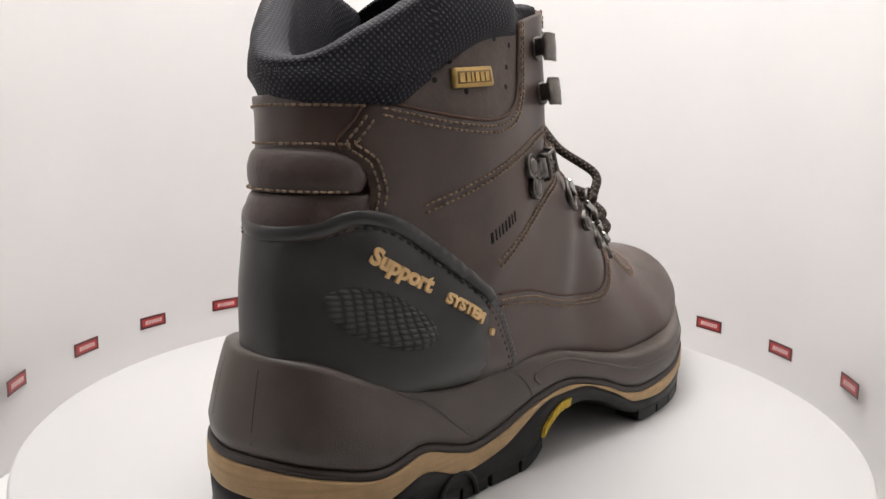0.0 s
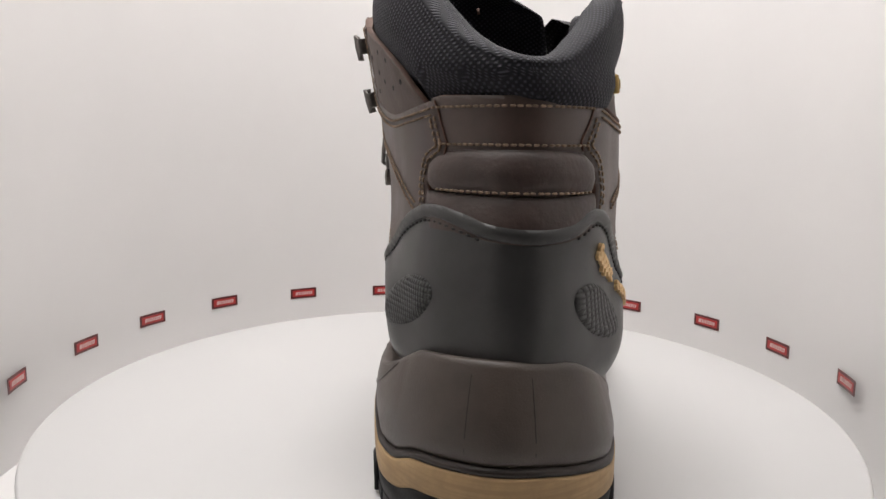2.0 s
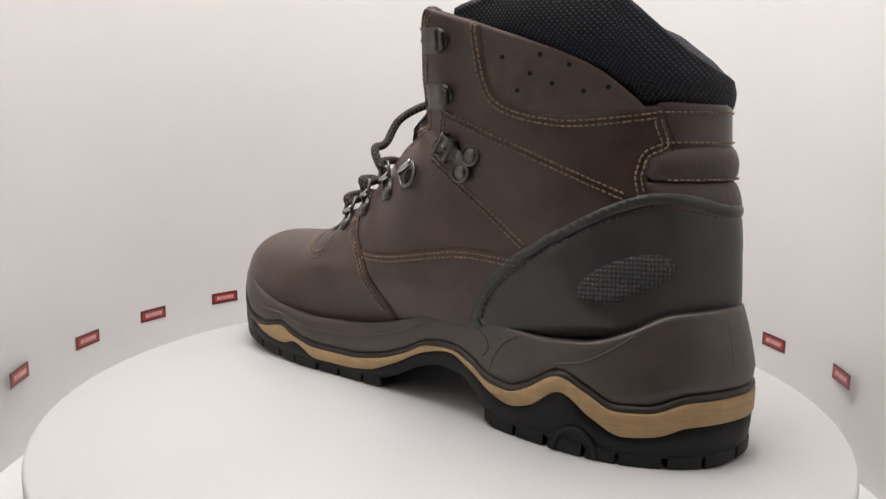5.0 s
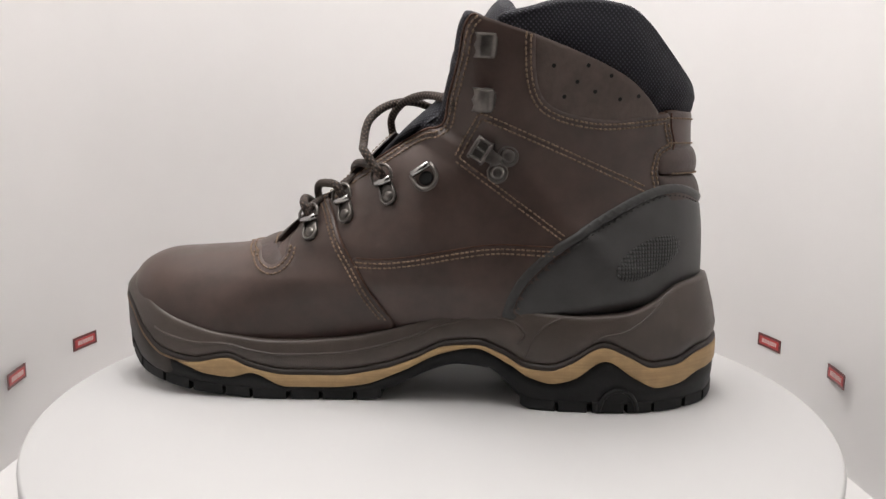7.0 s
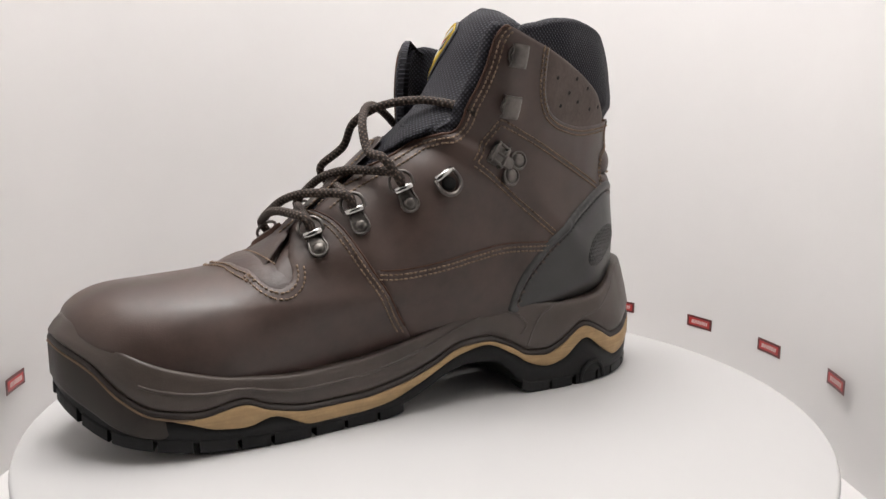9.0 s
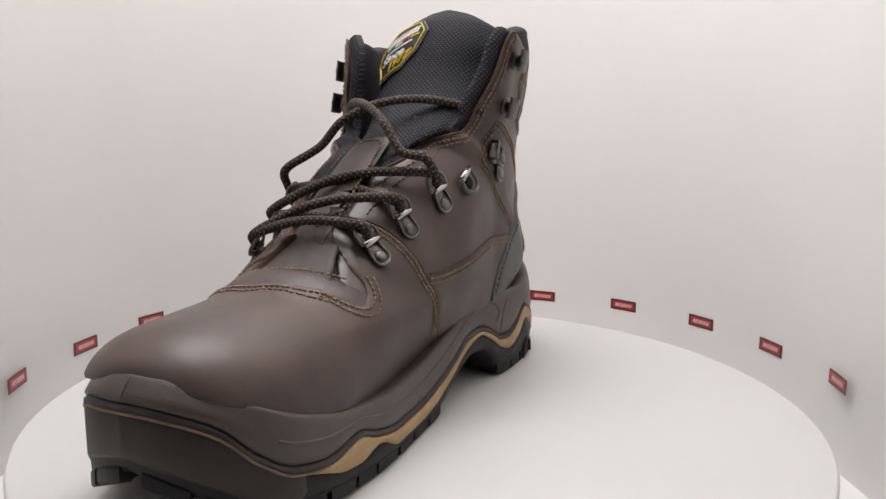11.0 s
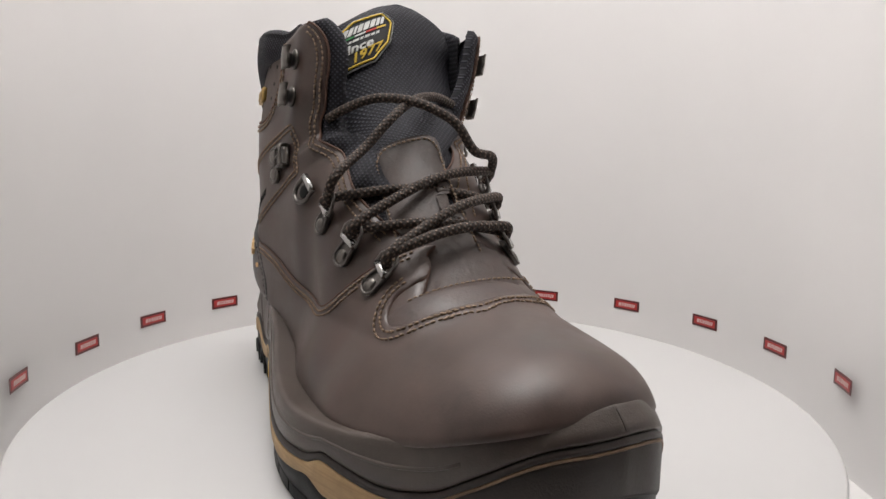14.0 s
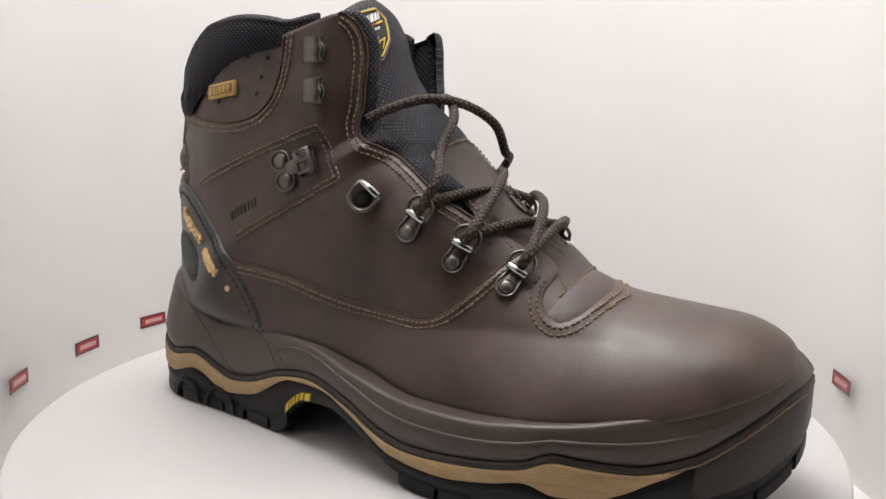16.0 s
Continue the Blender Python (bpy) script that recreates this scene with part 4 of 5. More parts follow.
def tube(points, r, seg=8, closed=False):
    """Round wire through points, in millimetres."""
    p = [Vector(q) for q in points]
    m = len(p)
    verts, faces = [], []
    up = None
    for i in range(m):
        t = (p[(i + 1) % m] - p[i - 1]) if closed else (p[min(i + 1, m - 1)] - p[max(i - 1, 0)])
        t.normalize()
        if up is None:
            up = t.orthogonal().normalized()
        up = (up - t * up.dot(t)).normalized()
        side = t.cross(up)
        rr = r(i / (m - 1)) if callable(r) else r
        verts += [p[i] + (up * math.cos(c) + side * math.sin(c)) * rr for c in np.linspace(0, 2 * math.pi, seg, endpoint=False)]
    for i in range(m if closed else m - 1):
        j = (i + 1) % m
        faces += [(i * seg + k, i * seg + (k + 1) % seg, j * seg + (k + 1) % seg, j * seg + k) for k in range(seg)]
    if not closed:
        faces += [tuple(range(seg - 1, -1, -1)), tuple(range((m - 1) * seg, m * seg))]
    return [v * 0.001 for v in verts], faces


def plate(outline, w0, w1, f, bevel=0.35):
    """A flat plate from an outline in (u, v), with a small chamfer."""
    m = len(outline)
    c = np.mean(outline, axis=0)
    rows = [[f(u, v, w0) for u, v in outline], [f(u, v, w1 - bevel) for u, v in outline],
            [f(c[0] + (u - c[0]) * 0.9, c[1] + (v - c[1]) * 0.9, w1) for u, v in outline]]
    verts = [q for r in rows for q in r]
    faces = [(r * m + i, r * m + (i + 1) % m, r * m + m + (i + 1) % m, r * m + m + i) for r in (0, 1) for i in range(m)]
    faces += [tuple(range(2 * m, 3 * m)), tuple(range(m - 1, -1, -1))]
    return verts, faces


def dome(f, u0, v0, r, h, seg=16):
    rows = [(r, 0), (r, 0.35 * h), (r * 0.86, 0.75 * h), (r * 0.5, h * 0.95)]
    verts = [f(u0 + a * math.cos(t), v0 + a * math.sin(t), w) for a, w in rows for t in np.linspace(0, 2 * math.pi, seg, endpoint=False)] + [f(u0, v0, h)]
    faces = [(k * seg + i, k * seg + (i + 1) % seg, (k + 1) * seg + (i + 1) % seg, (k + 1) * seg + i) for k in range(3) for i in range(seg)]
    faces += [(3 * seg + i, 3 * seg + (i + 1) % seg, 4 * seg) for i in range(seg)]
    return verts, faces


RINGS_AT = {}


def lace_loop(x, z, side, up, key, off=1.2):
    """Riveted lace loop: plate, rivet, roller and D-shaped wire."""
    p, n = surf(x, z, side, off)
    a, b, n = frame_of(n, Vector((up[0], 0, up[1])))
    f = local(p, a, b, n)
    line = [(-4.3 * math.cos(t), 4.3 * math.sin(t)) for t in np.linspace(-math.pi / 2, math.pi / 2, 9)] + [(8, 2.7), (8, -2.7)]
    base = pydata("lace_loop", *plate(line, -0.8, 0.9, f), STEEL, boot, "gunmetal lace loop with rivet")
    rim = [(-4.0 * math.cos(t), 4.0 * math.sin(t), 0.9) for t in np.linspace(-math.pi / 2, math.pi / 2, 11)] + [(8, 2.7, 1.4)]
    pydata("plate_rim", *tube([Vector(f(*q)) * 1000 for q in [(8, -2.7, 1.4)] + rim], 0.55, 6), STEEL, base)
    pydata("rivet", *dome(f, 0, 0, 2.9, 2.0), STEEL, base)
    pydata("roller", *tube([Vector(f(7.2, v, 2.3)) * 1000 for v in (-4.4, -4.1, 4.1, 4.4)], lambda t: 1.65 if 0.2 < t < 0.8 else 1.2, 12), CHROME, base, "bright steel roller")
    arc = [(7.2, -4.9, 2.3), (9.4, -5.3, 2.6)] + [(10.4 + 5.0 * math.sin(t), -5.3 * math.cos(t), 3.0) for t in np.linspace(0.12, math.pi - 0.12, 13)] + [(9.4, 5.3, 2.6), (7.2, 4.9, 2.3)]
    pydata("wire_ring", *tube([Vector(f(*q)) * 1000 for q in arc], 0.8, 8), STEEL, base, "dark steel wire ring")
    RINGS_AT[key] = (Vector(f(12.2, 0, 3.0)) * 1000, a, b, n)


def d_ring(x, z, side, up):
    p, n = surf(x, z, side, 1.0)
    a, b, n = frame_of(n, Vector((up[0], 0, up[1])))
    f = local(p, a, b, n)
    base = pydata("d_ring", *dome(f, -1, 0, 3.4, 1.2), DARK_FILL, boot, "gunmetal ring with steel roller")
    pydata("roller", *tube([Vector(f(3.6, v, 2.0)) * 1000 for v in (-5.0, -4.7, 4.7, 5.0)], lambda t: 1.6 if 0.2 < t < 0.8 else 1.1, 12), CHROME, base, "bright steel roller")
    arc = [(3.8, -5.2, 1.6), (0.5, -5.5, 1.5)] + [(-1.0 - 5.6 * math.sin(t), -5.5 * math.cos(t), 1.3) for t in np.linspace(0.1, math.pi - 0.1, 13)] + [(0.5, 5.5, 1.5), (3.8, 5.2, 1.6)]
    pydata("wire_ring", *tube([Vector(f(*q)) * 1000 for q in arc], 1.0, 8), STEEL, base)


def boot_hook(x, z, side):
    """Open lace hook: foot, stem and scalloped flange bent towards the front."""
    p, n = surf(x, z, side, 0.8)
    a, b, n = frame_of(n, Vector((-1, 0, 0.04)))
    if b.z < 0:
        b = -b
    f = local(p, a, b, n)
    foot = pydata("boot_hook", *plate([(4.2 * math.cos(t), 4.6 * math.sin(t)) for t in np.linspace(0, 2 * math.pi, 18, endpoint=False)], -0.6, 0.9, f), STEEL, boot, "gunmetal lace hook")
    verts, faces = [], []
    prof = [(-3.2, 0.6), (-4.0, 2.2), (-4.0, 4.2), (-3.0, 5.6), (-1.0, 6.3), (2.0, 6.4), (4.6, 6.0), (6.0, 5.4)]
    nv = 9
    for layer_off in (0, 1.1):
        for i, (u, w) in enumerate(prof):
            for k in range(nv):
                v = -5.2 + 10.4 * k / (nv - 1)
                if i < 3:
                    v *= 0.62
                scallop = 1.1 * abs(math.sin(math.pi * k / 4)) if i == len(prof) - 1 else 0
                verts.append(f(u - scallop + (layer_off * 0.8 if i < 3 else 0), v, w - (layer_off if i >= 3 else layer_off * 0.3) - 0.25 * abs(v) / 5.2))
    q = len(prof) * nv
    for i in range(len(prof) - 1):
        for k in range(nv - 1):
            c = i * nv + k
            faces += [(c, c + 1, c + nv + 1, c + nv), (q + c, q + c + nv, q + c + nv + 1, q + c + 1)]
        for k in (0, nv - 1):
            c = i * nv + k
            faces.append((c, c + nv, q + c + nv, q + c))
    e = (len(prof) - 1) * nv
    faces += [(e + k, e + k + 1, q + e + k + 1, q + e + k) for k in range(nv - 1)]
    pydata("flange", verts, faces, STEEL, foot)


def lock_hook(x, z, side, up):
    """Locking lace clamp: two rivets on a lobed plate and a ribbed jaw."""
    p, n = surf(x, z, side, 1.0)
    a, b, n = frame_of(n, Vector((up[0], 0, up[1])))
    f = local(p, a, b, n)
    lobes = [(-4.6 + 4.6 * math.cos(t), -4.4 + 4.6 * math.sin(t)) for t in np.linspace(0.9, 5.6, 16)]
    base = pydata("lock_hook", *plate(lobes, -0.6, 1.0, f), STEEL, boot, "gunmetal locking lace clamp")
    pydata("lobe", *plate([(-4.6 + 4.6 * math.cos(t), 4.4 + 4.6 * math.sin(t)) for t in np.linspace(0.7, 5.4, 16)], -0.6, 1.0, f), STEEL, base)
    for v in (-4.4, 4.4):
        pydata("rivet", *dome(local(p + a * -4.6 + b * v + n * 0.9, a, b, n), 0, 0, 3.1, 1.3), STEEL, base)
        pydata("lobe_rim", *tube([Vector(f(-4.6 + 4.3 * math.cos(t), v + 4.3 * math.sin(t), 1.0)) * 1000 for t in np.linspace(0, 2 * math.pi, 18, endpoint=False)], 0.6, 6, True), STEEL, base)
    pydata("neck", *plate([(-3, -2.6), (4, -3.2), (4, 3.2), (-3, 2.6)], 0.2, 1.6, f), STEEL, base)
    pydata("jaw", *plate([(3, -4.6), (11, -5.2), (11, 5.2), (3, 4.6)], 0.0, 1.4, f), STEEL, base)
    for u, h in ((4.2, 4.2), (10.6, 4.6)):
        pydata("jaw_bar", *tube([Vector(f(u, v, w)) * 1000 for v, w in ((-5.0, 1), (-4.8, h - 0.6), (-4.0, h), (4.0, h), (4.8, h - 0.6), (5.0, 1))], 0.85, 8), STEEL, base)
    for v in (-4.4, 0, 4.4):
        pydata("jaw_bar", *tube([Vector(f(u, v, w)) * 1000 for u, w in ((4.2, 4.0), (10.6, 4.4))], 0.7, 8), STEEL, base)


lace_loop(-21, 104, -1, (-0.42, 0.9), "i2")
lace_loop(-42.2, 94, -1, (-0.40, 0.9), "i3")
lace_loop(-60, 83.5, -1, (-0.36, 0.92), "i4", 2.2)
lace_loop(-17.5, 96.5, 1, (-0.46, 0.88), "o2")
lace_loop(-36.5, 85.8, 1, (-0.46, 0.88), "o3")
lace_loop(-57.3, 77, 1, (-0.46, 0.88), "o4", 2.2)
d_ring(-4, 113.8, -1, (-0.55, 0.83))
d_ring(2.5, 109.6, 1, (-0.6, 0.8))
for x, z, side in ((22.5, 171.8, -1), (22.8, 149.6, -1), (27.5, 168, 1), (26.5, 151, 1)):
    boot_hook(x, z, side)
lock_hook(27, 122.5, -1, (-0.85, 0.53))
lock_hook(36.5, 120.5, 1, (-0.9, 0.35))

def mould_line(x, y):
    """Upright mould seam on the midsole's wall."""
    i = int(np.argmin(np.hypot(LOOP[:, 0] - x, LOOP[:, 1] - y)))
    out = []
    for f in np.linspace(0.05, 0.97, 9):
        push = float(np.interp(f, (0, 0.06, 0.2, 0.5, 0.8, 0.93, 1.0), (-2.0, -1.0, -0.5, -0.8, -1.6, -2.0, -4.5))) - 0.2 - LEANING[i, 0] * lean_share(f)
        out.append(Vector((*(LOOP[i] + LN[i] * push), zt[i] + 2.4 + (zf[i] - zt[i] - 2.4) * f)))
    pydata("mould_line", *tube(out, 0.28, 6), LINE, midsole)


pydata("toe_line", *tube(TOE_LINE, 0.55, 6), mat("brown_rubber_line", (0.17, 0.105, 0.06), 0.6, vary=0.3, blotch=150), midsole, "thin brown moulded line round the toe")
mould_line(146, 24)
mould_line(141, 3)
mould_line(-165, 38)
for pts in LOBES:
    pydata("heel_lobe", *tube(pts, 1.1, 8), OUT, outsole_body)
for pts, r in RIDGES:
    pydata("crease", *tube(pts, r, 6), MIDSOLE, midsole)

for s in (0, 1):
    raw_edge(QTOP[s], s, 0.3, trim=(21, 0))
    raw_edge(THROAT[s], s, 0.3, trim=(6, 26))
    raw_edge(QSEAM[s], s, 1.0, 0.4, trim=(9, 3))
    raw_edge(V2([QTOP[s][-1:], QBACK[s][:3]]), s, 0.5, 0.4)
raw_edge(VSEAM, 0, 1.1, 0.45, trim=(3, 24))

# ---- laces ----
def lace(points, label=""):
    p = curve(points, 10)
    verts, faces = tube([Vector(q) for q in p], 2.1, 10)
    ob = pydata("lace", verts, faces, LACE, boot, label or "dark brown round lace with tan flecks")
    run = np.concatenate([[0], np.cumsum(np.linalg.norm(np.diff(p, axis=0), axis=1))])
    give_uv(ob, [(abs(k - 5) * 1.3, run[i]) for i in range(len(p)) for k in range(10)])


def ring_at(key, rise=0.0, slide=0.0):
    p, a, b, n = RINGS_AT[key]
    return p + n * (1.2 + rise) + a * slide


def across(k0, k1, lift=6, rise=1.5):
    """A lace run between two loops, bowed over the instep."""
    a, b = ring_at(k0), ring_at(k1)
    ina, inb = ring_at(k0, -2.2, -2.5), ring_at(k1, -2.2, -2.5)
    pts = [ina]
    for t in np.linspace(0, 1, 6):
        q = a.lerp(b, t)
        q += Vector((-0.62, 0, 0.78)) * (lift * math.sin(math.pi * t) + rise)
        pts.append(q)
    lace(pts + [inb])


across("o4", "i4", 6, 2.2)
across("o3", "i4", 5, -0.8)
across("o4", "i3", 8, 2.6)
across("o2", "i3", 7, -0.5)
across("o3", "i2", 10, 2.4)
o2, i2 = ring_at("o2"), ring_at("i2")
lace([ring_at("o2", -2, -2.5), o2 + Vector((-2, 0, 2)), o2 + Vector((-6, -2, 10)), (-24, 50, 129), (-24, 38, 141), (-17, 24, 149), (-6, 8, 152), (4, -8, 150), (9, -20, 146)], "dark brown lace loop tucked beside the tongue")
lace([ring_at("i2", -2, -2.5), i2 + Vector((-2, 0, 2)), i2 + Vector((-7, 3, 9)), (-35, 3, 128), (-33, 12, 140), (-24, 25, 148), (-12, 38, 150), (0, 47, 146), (9, 53, 141)], "dark brown lace loop tucked beside the tongue")

# ---- lettering and badges ----
def letters(text, size, deep, place_of, material, name, parent, label="", bold=0.0):
    """Text as raised letters; place_of(u, v, w) maps millimetres along, up and out to the boot."""
    cu = bpy.data.curves.new(name, "FONT")
    cu.body, cu.size, cu.extrude, cu.bevel_depth, cu.offset = text, size, deep / 2, 0.12, bold
    cu.resolution_u = 3
    tmp = new(name, cu)
    bpy.context.view_layer.update()
    me = bpy.data.meshes.new_from_object(tmp.evaluated_get(bpy.context.evaluated_depsgraph_get()))
    bpy.data.objects.remove(tmp)
    bpy.data.curves.remove(cu)
    for v in me.vertices:
        v.co = place_of(v.co.x, v.co.y, v.co.z + deep / 2) * 0.001
    me.materials.clear()
    me.update()
    return mesh_part(name, me, material, parent, label, smooth=False)


def along_side(start, end, side, off):
    """Lettering map: along a line of the side view, lying on the last."""
    a, b = np.array(start, float), np.array(end, float)
    t = np.linspace(0, 1.2, 60)
    pts = [surf(*(a + (b - a) * k), side, off) for k in t]
    arc = np.concatenate([[0], np.cumsum([(pts[i + 1][0] - pts[i][0]).length for i in range(59)])])

    def place(u, v, w):
        k = np.interp(u, arc, t)
        i = min(int(k / 1.2 * 59), 58)
        p, n = pts[i][0].lerp(pts[i + 1][0], k / 1.2 * 59 - i), pts[i][1]
        ax = (pts[min(i + 2, 59)][0] - pts[max(i - 1, 0)][0]).normalized()
        up = n.cross(ax)
        up = up if up.z > 0 else -up
        return p + up * v + n * w
    return place


letters("Support", 7.6, 1.3, along_side((114.5, 94.8), (94, 81.5), 1, 1.4), CREAM, "lettering", heel_cup, "raised cream lettering", 0.25)
letters("SYSTEM", 4.9, 1.3, along_side((91, 78.9), (73, 66), 1, 1.4), CREAM, "lettering", heel_cup, "raised cream lettering", 0.2)
p, n = surf(72, 65.8, 1, 1.5)
disc("lettering", p, n, 1.3, CREAM, heel_cup, high=1.1)


def bar_row(place_of, widths, height, deep, material, name, parent, slant=0.25, gap=0.7):
    """A row of plain bars in place of a mark."""
    verts, faces, u = [], [], 0.0
    for w in widths:
        at = len(verts)
        for d in (-0.3, deep):
            verts += [place_of(u + x * w + y * height * slant, y * height, d) * 0.001 for x, y in ((0, 0), (1, 0), (1, 1), (0, 1))]
        faces += [(at + 4, at + 5, at + 6, at + 7)] + [(at + i, at + (i + 1) % 4, at + 4 + (i + 1) % 4, at + 4 + i) for i in range(4)]
        u += w + gap
    return pydata(name, verts, faces, material, parent, smooth=False)


outer_quarter = [o for o in boot.children if o.name.startswith("quarter")][1]
bar_row(along_side((70, 96.5), (52, 105), 1, 0.75), (1.2, 0.5, 0.4, 0.7, 0.8, 0.8, 0.5, 0.6), 3.6, 0.1, DARK_FILL, "embossed_mark", outer_quarter, 0.35, 1.6)

badge_map = along_side((86, 149), (66, 151.2), 1, 0.3)
line = [(0.8 * 0 + 0.6, 0), (18.6, 0), (19.2, 0.7), (19.2, 6.0), (18.6, 6.6), (0.6, 6.6), (0, 6.0), (0, 0.7)]
badge = pydata("badge", *plate(line, -0.6, 1.7, lambda u, v, w: badge_map(u, v, w) * 0.001, 0.5), GOLD, panels[1], "small rectangular gold badge")
pydata("badge_field", *plate([(1.2, 1.2), (18, 1.2), (18, 5.4), (1.2, 5.4)], 1.5, 1.75, lambda u, v, w: badge_map(u, v, w) * 0.001, 0.1), mat("dark_gold", (0.2, 0.13, 0.05), 0.5, metal=0.4, vary=0.2), badge)
bar_row(lambda u, v, w: badge_map(u + 2, v + 1.7, w + 1.7), (2.2, 1.7, 0.9, 1.8, 1.8, 1.8), 3.0, 0.35, GOLD, "badge_mark", badge, 0.05, 0.75)

# yellow mark on the outer side of the arch
LX = LOOP[:, 0]
outer_half = LOOP[LOOP[:, 1] > glide(*YC, LX)]
outer_half = outer_half[np.argsort(outer_half[:, 0])]


def arch_place(u, v, w):
    x = 37.5 - u
    y = np.interp(x, outer_half[:, 0], outer_half[:, 1])
    return Vector((x, y - 0.9 + w, glide(*BOTTOM, x) + 5.2 + v))


outsole = next(o for o in boot.children if o.name.startswith("outsole"))
bar_row(arch_place, (2.2, 1.0, 2.0, 1.8, 2.4, 3.2), 3.2, 1.2, YELLOW, "yellow_mark", outsole, 0.2, 0.6)


def on_tongue(t, u, off):
    x, z, h, sag = [float(v) for v in tongue_line(t)]
    x2, z2 = [float(v) for v in tongue_line(t + 0.01)[:2]]
    d = Vector((x2 - x, 0, z2 - z)).normalized()
    n = Vector((-d.z, 0, d.x))
    slope = (drop(t, u + 0.02, sag) - drop(t, u - 0.02, sag)) / 0.04 / h
    p = Vector((x, tongue_mid(x, z) + u * h, z)) + n * (-4.0 - drop(t, u, sag) + 2.2)
    return p + (n + Vector((0, slope, 0))).normalized() * off


def patch_map(u, v, w):
    """Middle of the tongue badge, turned a little to the outer side; seen from the front, u runs to the inner side."""
    return on_tongue(0.775 + (v * 1.08 + u * 0.34) / 150, 0.60 - (u + v * 0.14) / 34, w)


octagon = [(-13, -4), (-8, -14), (7, -15), (13, -8), (13.5, 4), (8, 12.5), (-6, 13.5), (-13, 7)]


def fine(outline, k=6):
    o = np.asarray(outline, float)
    return [tuple(a + (b - a) * t) for a, b in zip(o, np.roll(o, -1, 0)) for t in np.arange(k) / k]


def cap(outline, w, rings=7):
    """A thin sheet lying on the tongue inside an outline."""
    o = np.array(fine(outline))
    m = len(o)
    verts = [patch_map(u * s, v * s, w if s < 0.99 else w - 0.5) * 0.001 for s in np.linspace(1, 0.08, rings) for u, v in o]
    verts = [patch_map(u, v, w - 1.2) * 0.001 for u, v in o] + verts
    faces = [(r * m + i, r * m + (i + 1) % m, (r + 1) * m + (i + 1) % m, (r + 1) * m + i) for r in range(rings) for i in range(m)] + [tuple(range(rings * m, rings * m + m))]
    return verts, faces


def patch_edge(inset):
    """Chain round the tongue patch, inside its rim."""
    half, top = PATCH_HALF - inset / 28, PATCH_TOP - inset / 190
    ring = [(t, PATCH_SHIFT - half) for t in np.linspace(0.1, top - 0.035, 40)]
    ring += [(top - 0.035 + 0.035 * math.sin(a), PATCH_SHIFT - half + 0.2 * (1 - math.cos(a))) for a in np.linspace(0.1, math.pi / 2, 8)]
    ring += [(top, PATCH_SHIFT + (half - 0.2) * k) for k in np.linspace(-0.9, 0.9, 16)]
    ring += [(top - 0.035 + 0.035 * math.sin(a), PATCH_SHIFT + half - 0.2 * (1 - math.cos(a))) for a in np.linspace(math.pi / 2, 0.1, 8)]
    ring += [(t, PATCH_SHIFT + half) for t in np.linspace(top - 0.035, 0.1, 40)]
    out = []
    for t, u in ring:
        p0, p1 = on_tongue(t, u, 3.4), on_tongue(t, u, 4.4)
        out.append((p0, (p1 - p0).normalized()))
    return out


dashes("stitching", patch_edge(2.0), THREAD, parent=tongue_patch)
base_row = [(on_tongue(0.035, u, 3.0), on_tongue(0.035, u, 4.0)) for u in np.linspace(-0.8, 0.85, 50)]
dashes("stitching", [(p, (q - p).normalized()) for p, q in base_row], THREAD, parent=tongue_base)

tongue_badge = pydata("tongue_badge", *cap(octagon, 1.3), BLACK, tongue, "black octagonal badge with yellow stitched border")
pydata("border", *tube([Vector(patch_map(u * 0.9, v * 0.9, 1.5)) for u, v in fine(octagon)], 0.5, 6, True), YELLOW, tongue_badge)
pydata("rim", *tube([Vector(patch_map(u, v, 1.0)) for u, v in fine(octagon)], 0.45, 6, True), GREYTHREAD, tongue_badge)
bar_row(lambda u, v, w: patch_map(u - 9.5, v + 4.6, w + 1.3), (2.2, 1.6, 1.0, 1.8, 2.2, 2.0, 1.5, 1.4), 4.2, 0.4, PALE, "mark", tongue_badge, 0.15, 0.6)
for u0, m in ((-8, GREENTHREAD), (-3.5, PALE), (1, REDTHREAD), (5.5, YELLOW)):
    bar_row(lambda u, v, w: patch_map(u + u0, v + 2.6, w + 1.3), (4.2,), 1.0, 0.35, m, "flag_stripe", tongue_badge, 0.1)
bar_row(lambda u, v, w: patch_map(u - 8, v - 0.2, w + 1.3), (2, 1, 2.6, 1.2, 2.2, 1.6, 1.4), 1.3, 0.3, PALE, "small_print", tongue_badge, 0.1, 0.5)
letters("Since", 6.6, 0.4, lambda u, v, w: patch_map(u - 8.5, v - 6.2, w + 1.35), PALE, "script", tongue_badge, "white script lettering", 0.06)
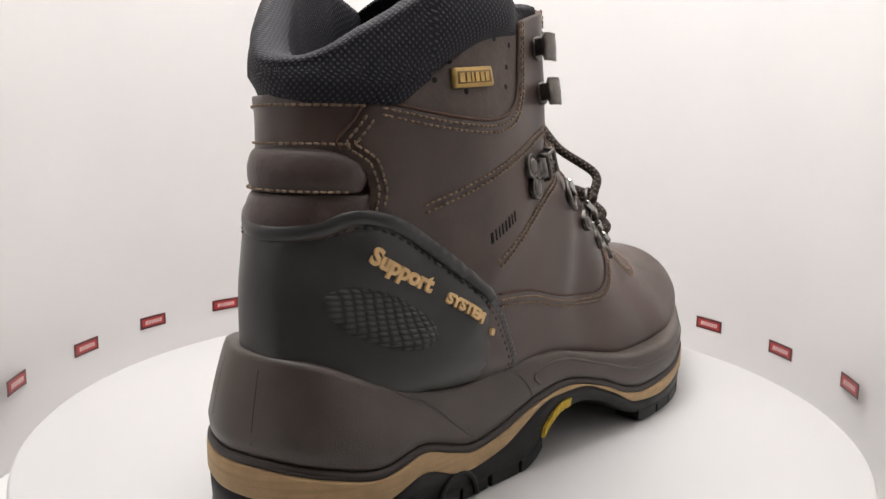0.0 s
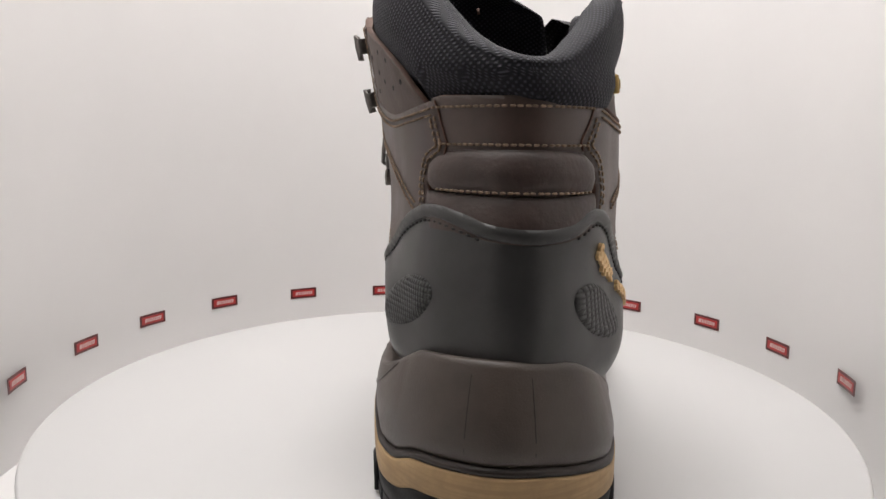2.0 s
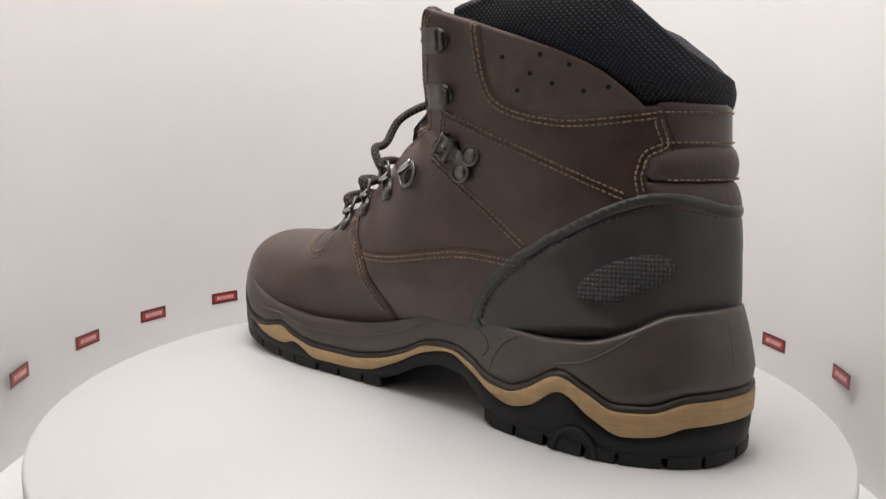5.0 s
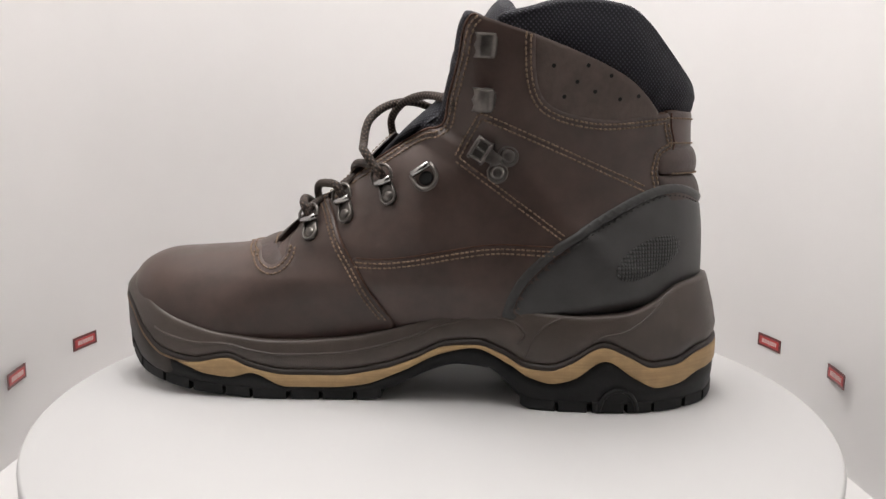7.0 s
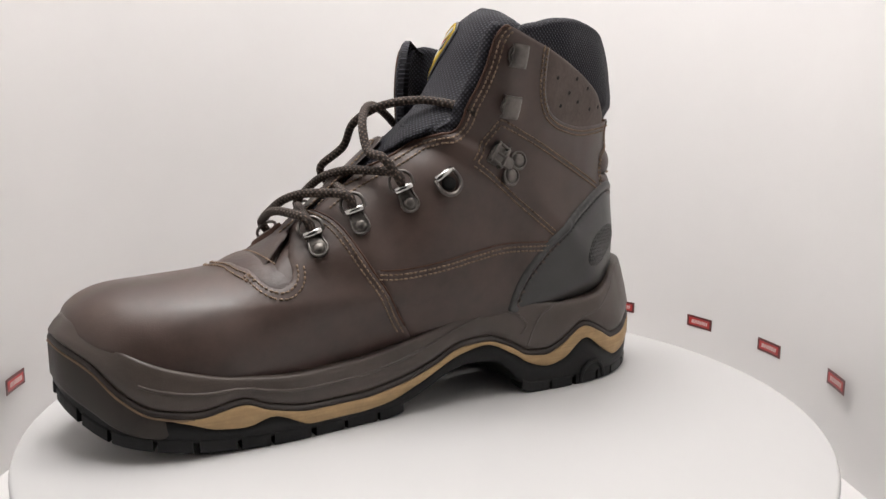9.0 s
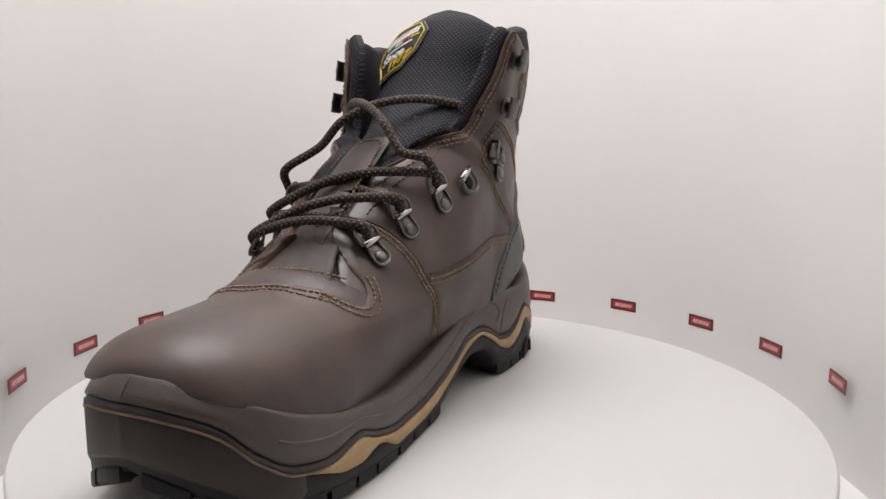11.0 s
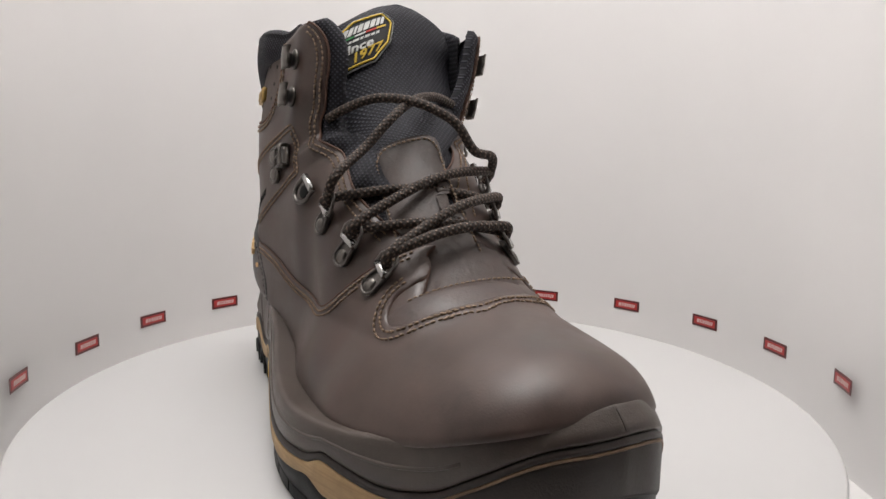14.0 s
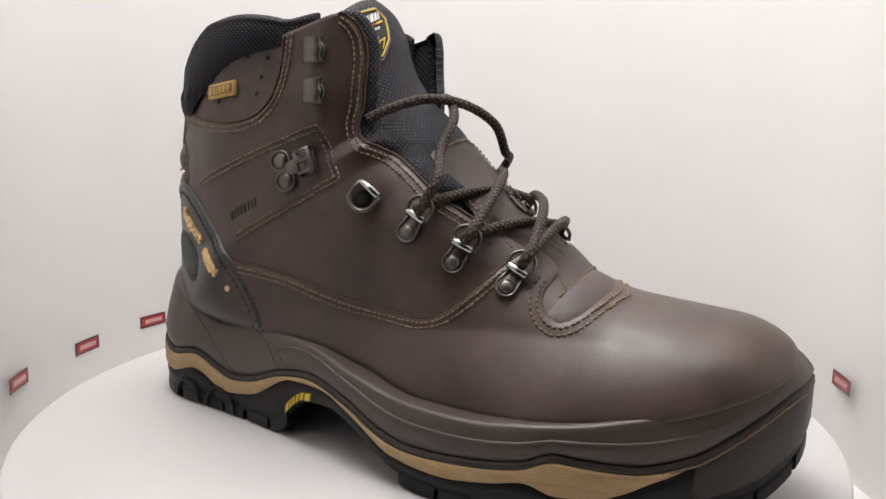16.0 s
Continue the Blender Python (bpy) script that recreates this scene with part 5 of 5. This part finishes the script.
letters("1977", 6.4, 0.4, lambda u, v, w: patch_map(u - 3.4, v - 11.6 + u * 0.12, w + 1.35), YELLOW, "numerals", tongue_badge, "yellow numerals", 0.06)

# ---- red stickers round the wall ----
def sticker(angle, z):
    rad, cy = 0.231, 0.065

    def at(u, v, w):
        a = radians(angle) - u / (rad * 1000)
        r = rad - 0.0004 - w * 0.001
        return Vector((r * math.cos(a), cy + r * math.sin(a), z + v * 0.001))
    ob = tagged(new("sticker"), "small dark red rectangular sticker on the white wall", "sticker", "stickers round the wall")

    def sheet(name, u0, v0, u1, v1, w, material, parent):
        n = 6
        verts = [at(u0 + (u1 - u0) * i / n, v, ww) for ww in (w - 0.25, w) for v in (v0, v1) for i in range(n + 1)]
        k = n + 1
        faces = []
        for i in range(n):
            faces += [(2 * k + i, 2 * k + i + 1, 3 * k + i + 1, 3 * k + i), (i, i + 1, 2 * k + i + 1, 2 * k + i), (k + i + 1, k + i, 3 * k + i, 3 * k + i + 1)]
        faces += [(0, 2 * k, 3 * k, k), (n, k + n, 3 * k + n, 2 * k + n)]
        return pydata(name, verts, faces, material, parent, smooth=False)
    sheet("border", -11.5, -4.3, 11.5, 4.3, 0.1, STICKER, ob)
    field = sheet("field", -9.6, -2.7, 9.6, 2.7, 0.3, STICKER_RED, ob)
    bar_row(lambda u, v, w: at(u - 7.2, v - 1.3, w + 0.3) * 1000, (2.2, 1.2, 0.7, 1.5, 1.6, 1.6, 1.1, 1.2), 2.7, 0.15, STICKER_TEXT, "print", field, 0.15, 0.5)


for a, z in zip((187, 168.6, 153.1, 136.9, 119.3, 100.9, 82.7, 64.5, 46.0, 28.0, 11.0, -8.0), (-0.0023, -0.0035, -0.0013, -0.0004, -0.002, -0.004, -0.0035, -0.0031, -0.0012, -0.0003, -0.0006, 0.0023)):
    sticker(a, z)


def motions():
    """Turntable and boot turn together."""
    for thing in (turntable, boot):
        walk(thing, [(t, pose(AXIS, 0, 0, 0, 0, a)) for t, a in TURN])


motions()
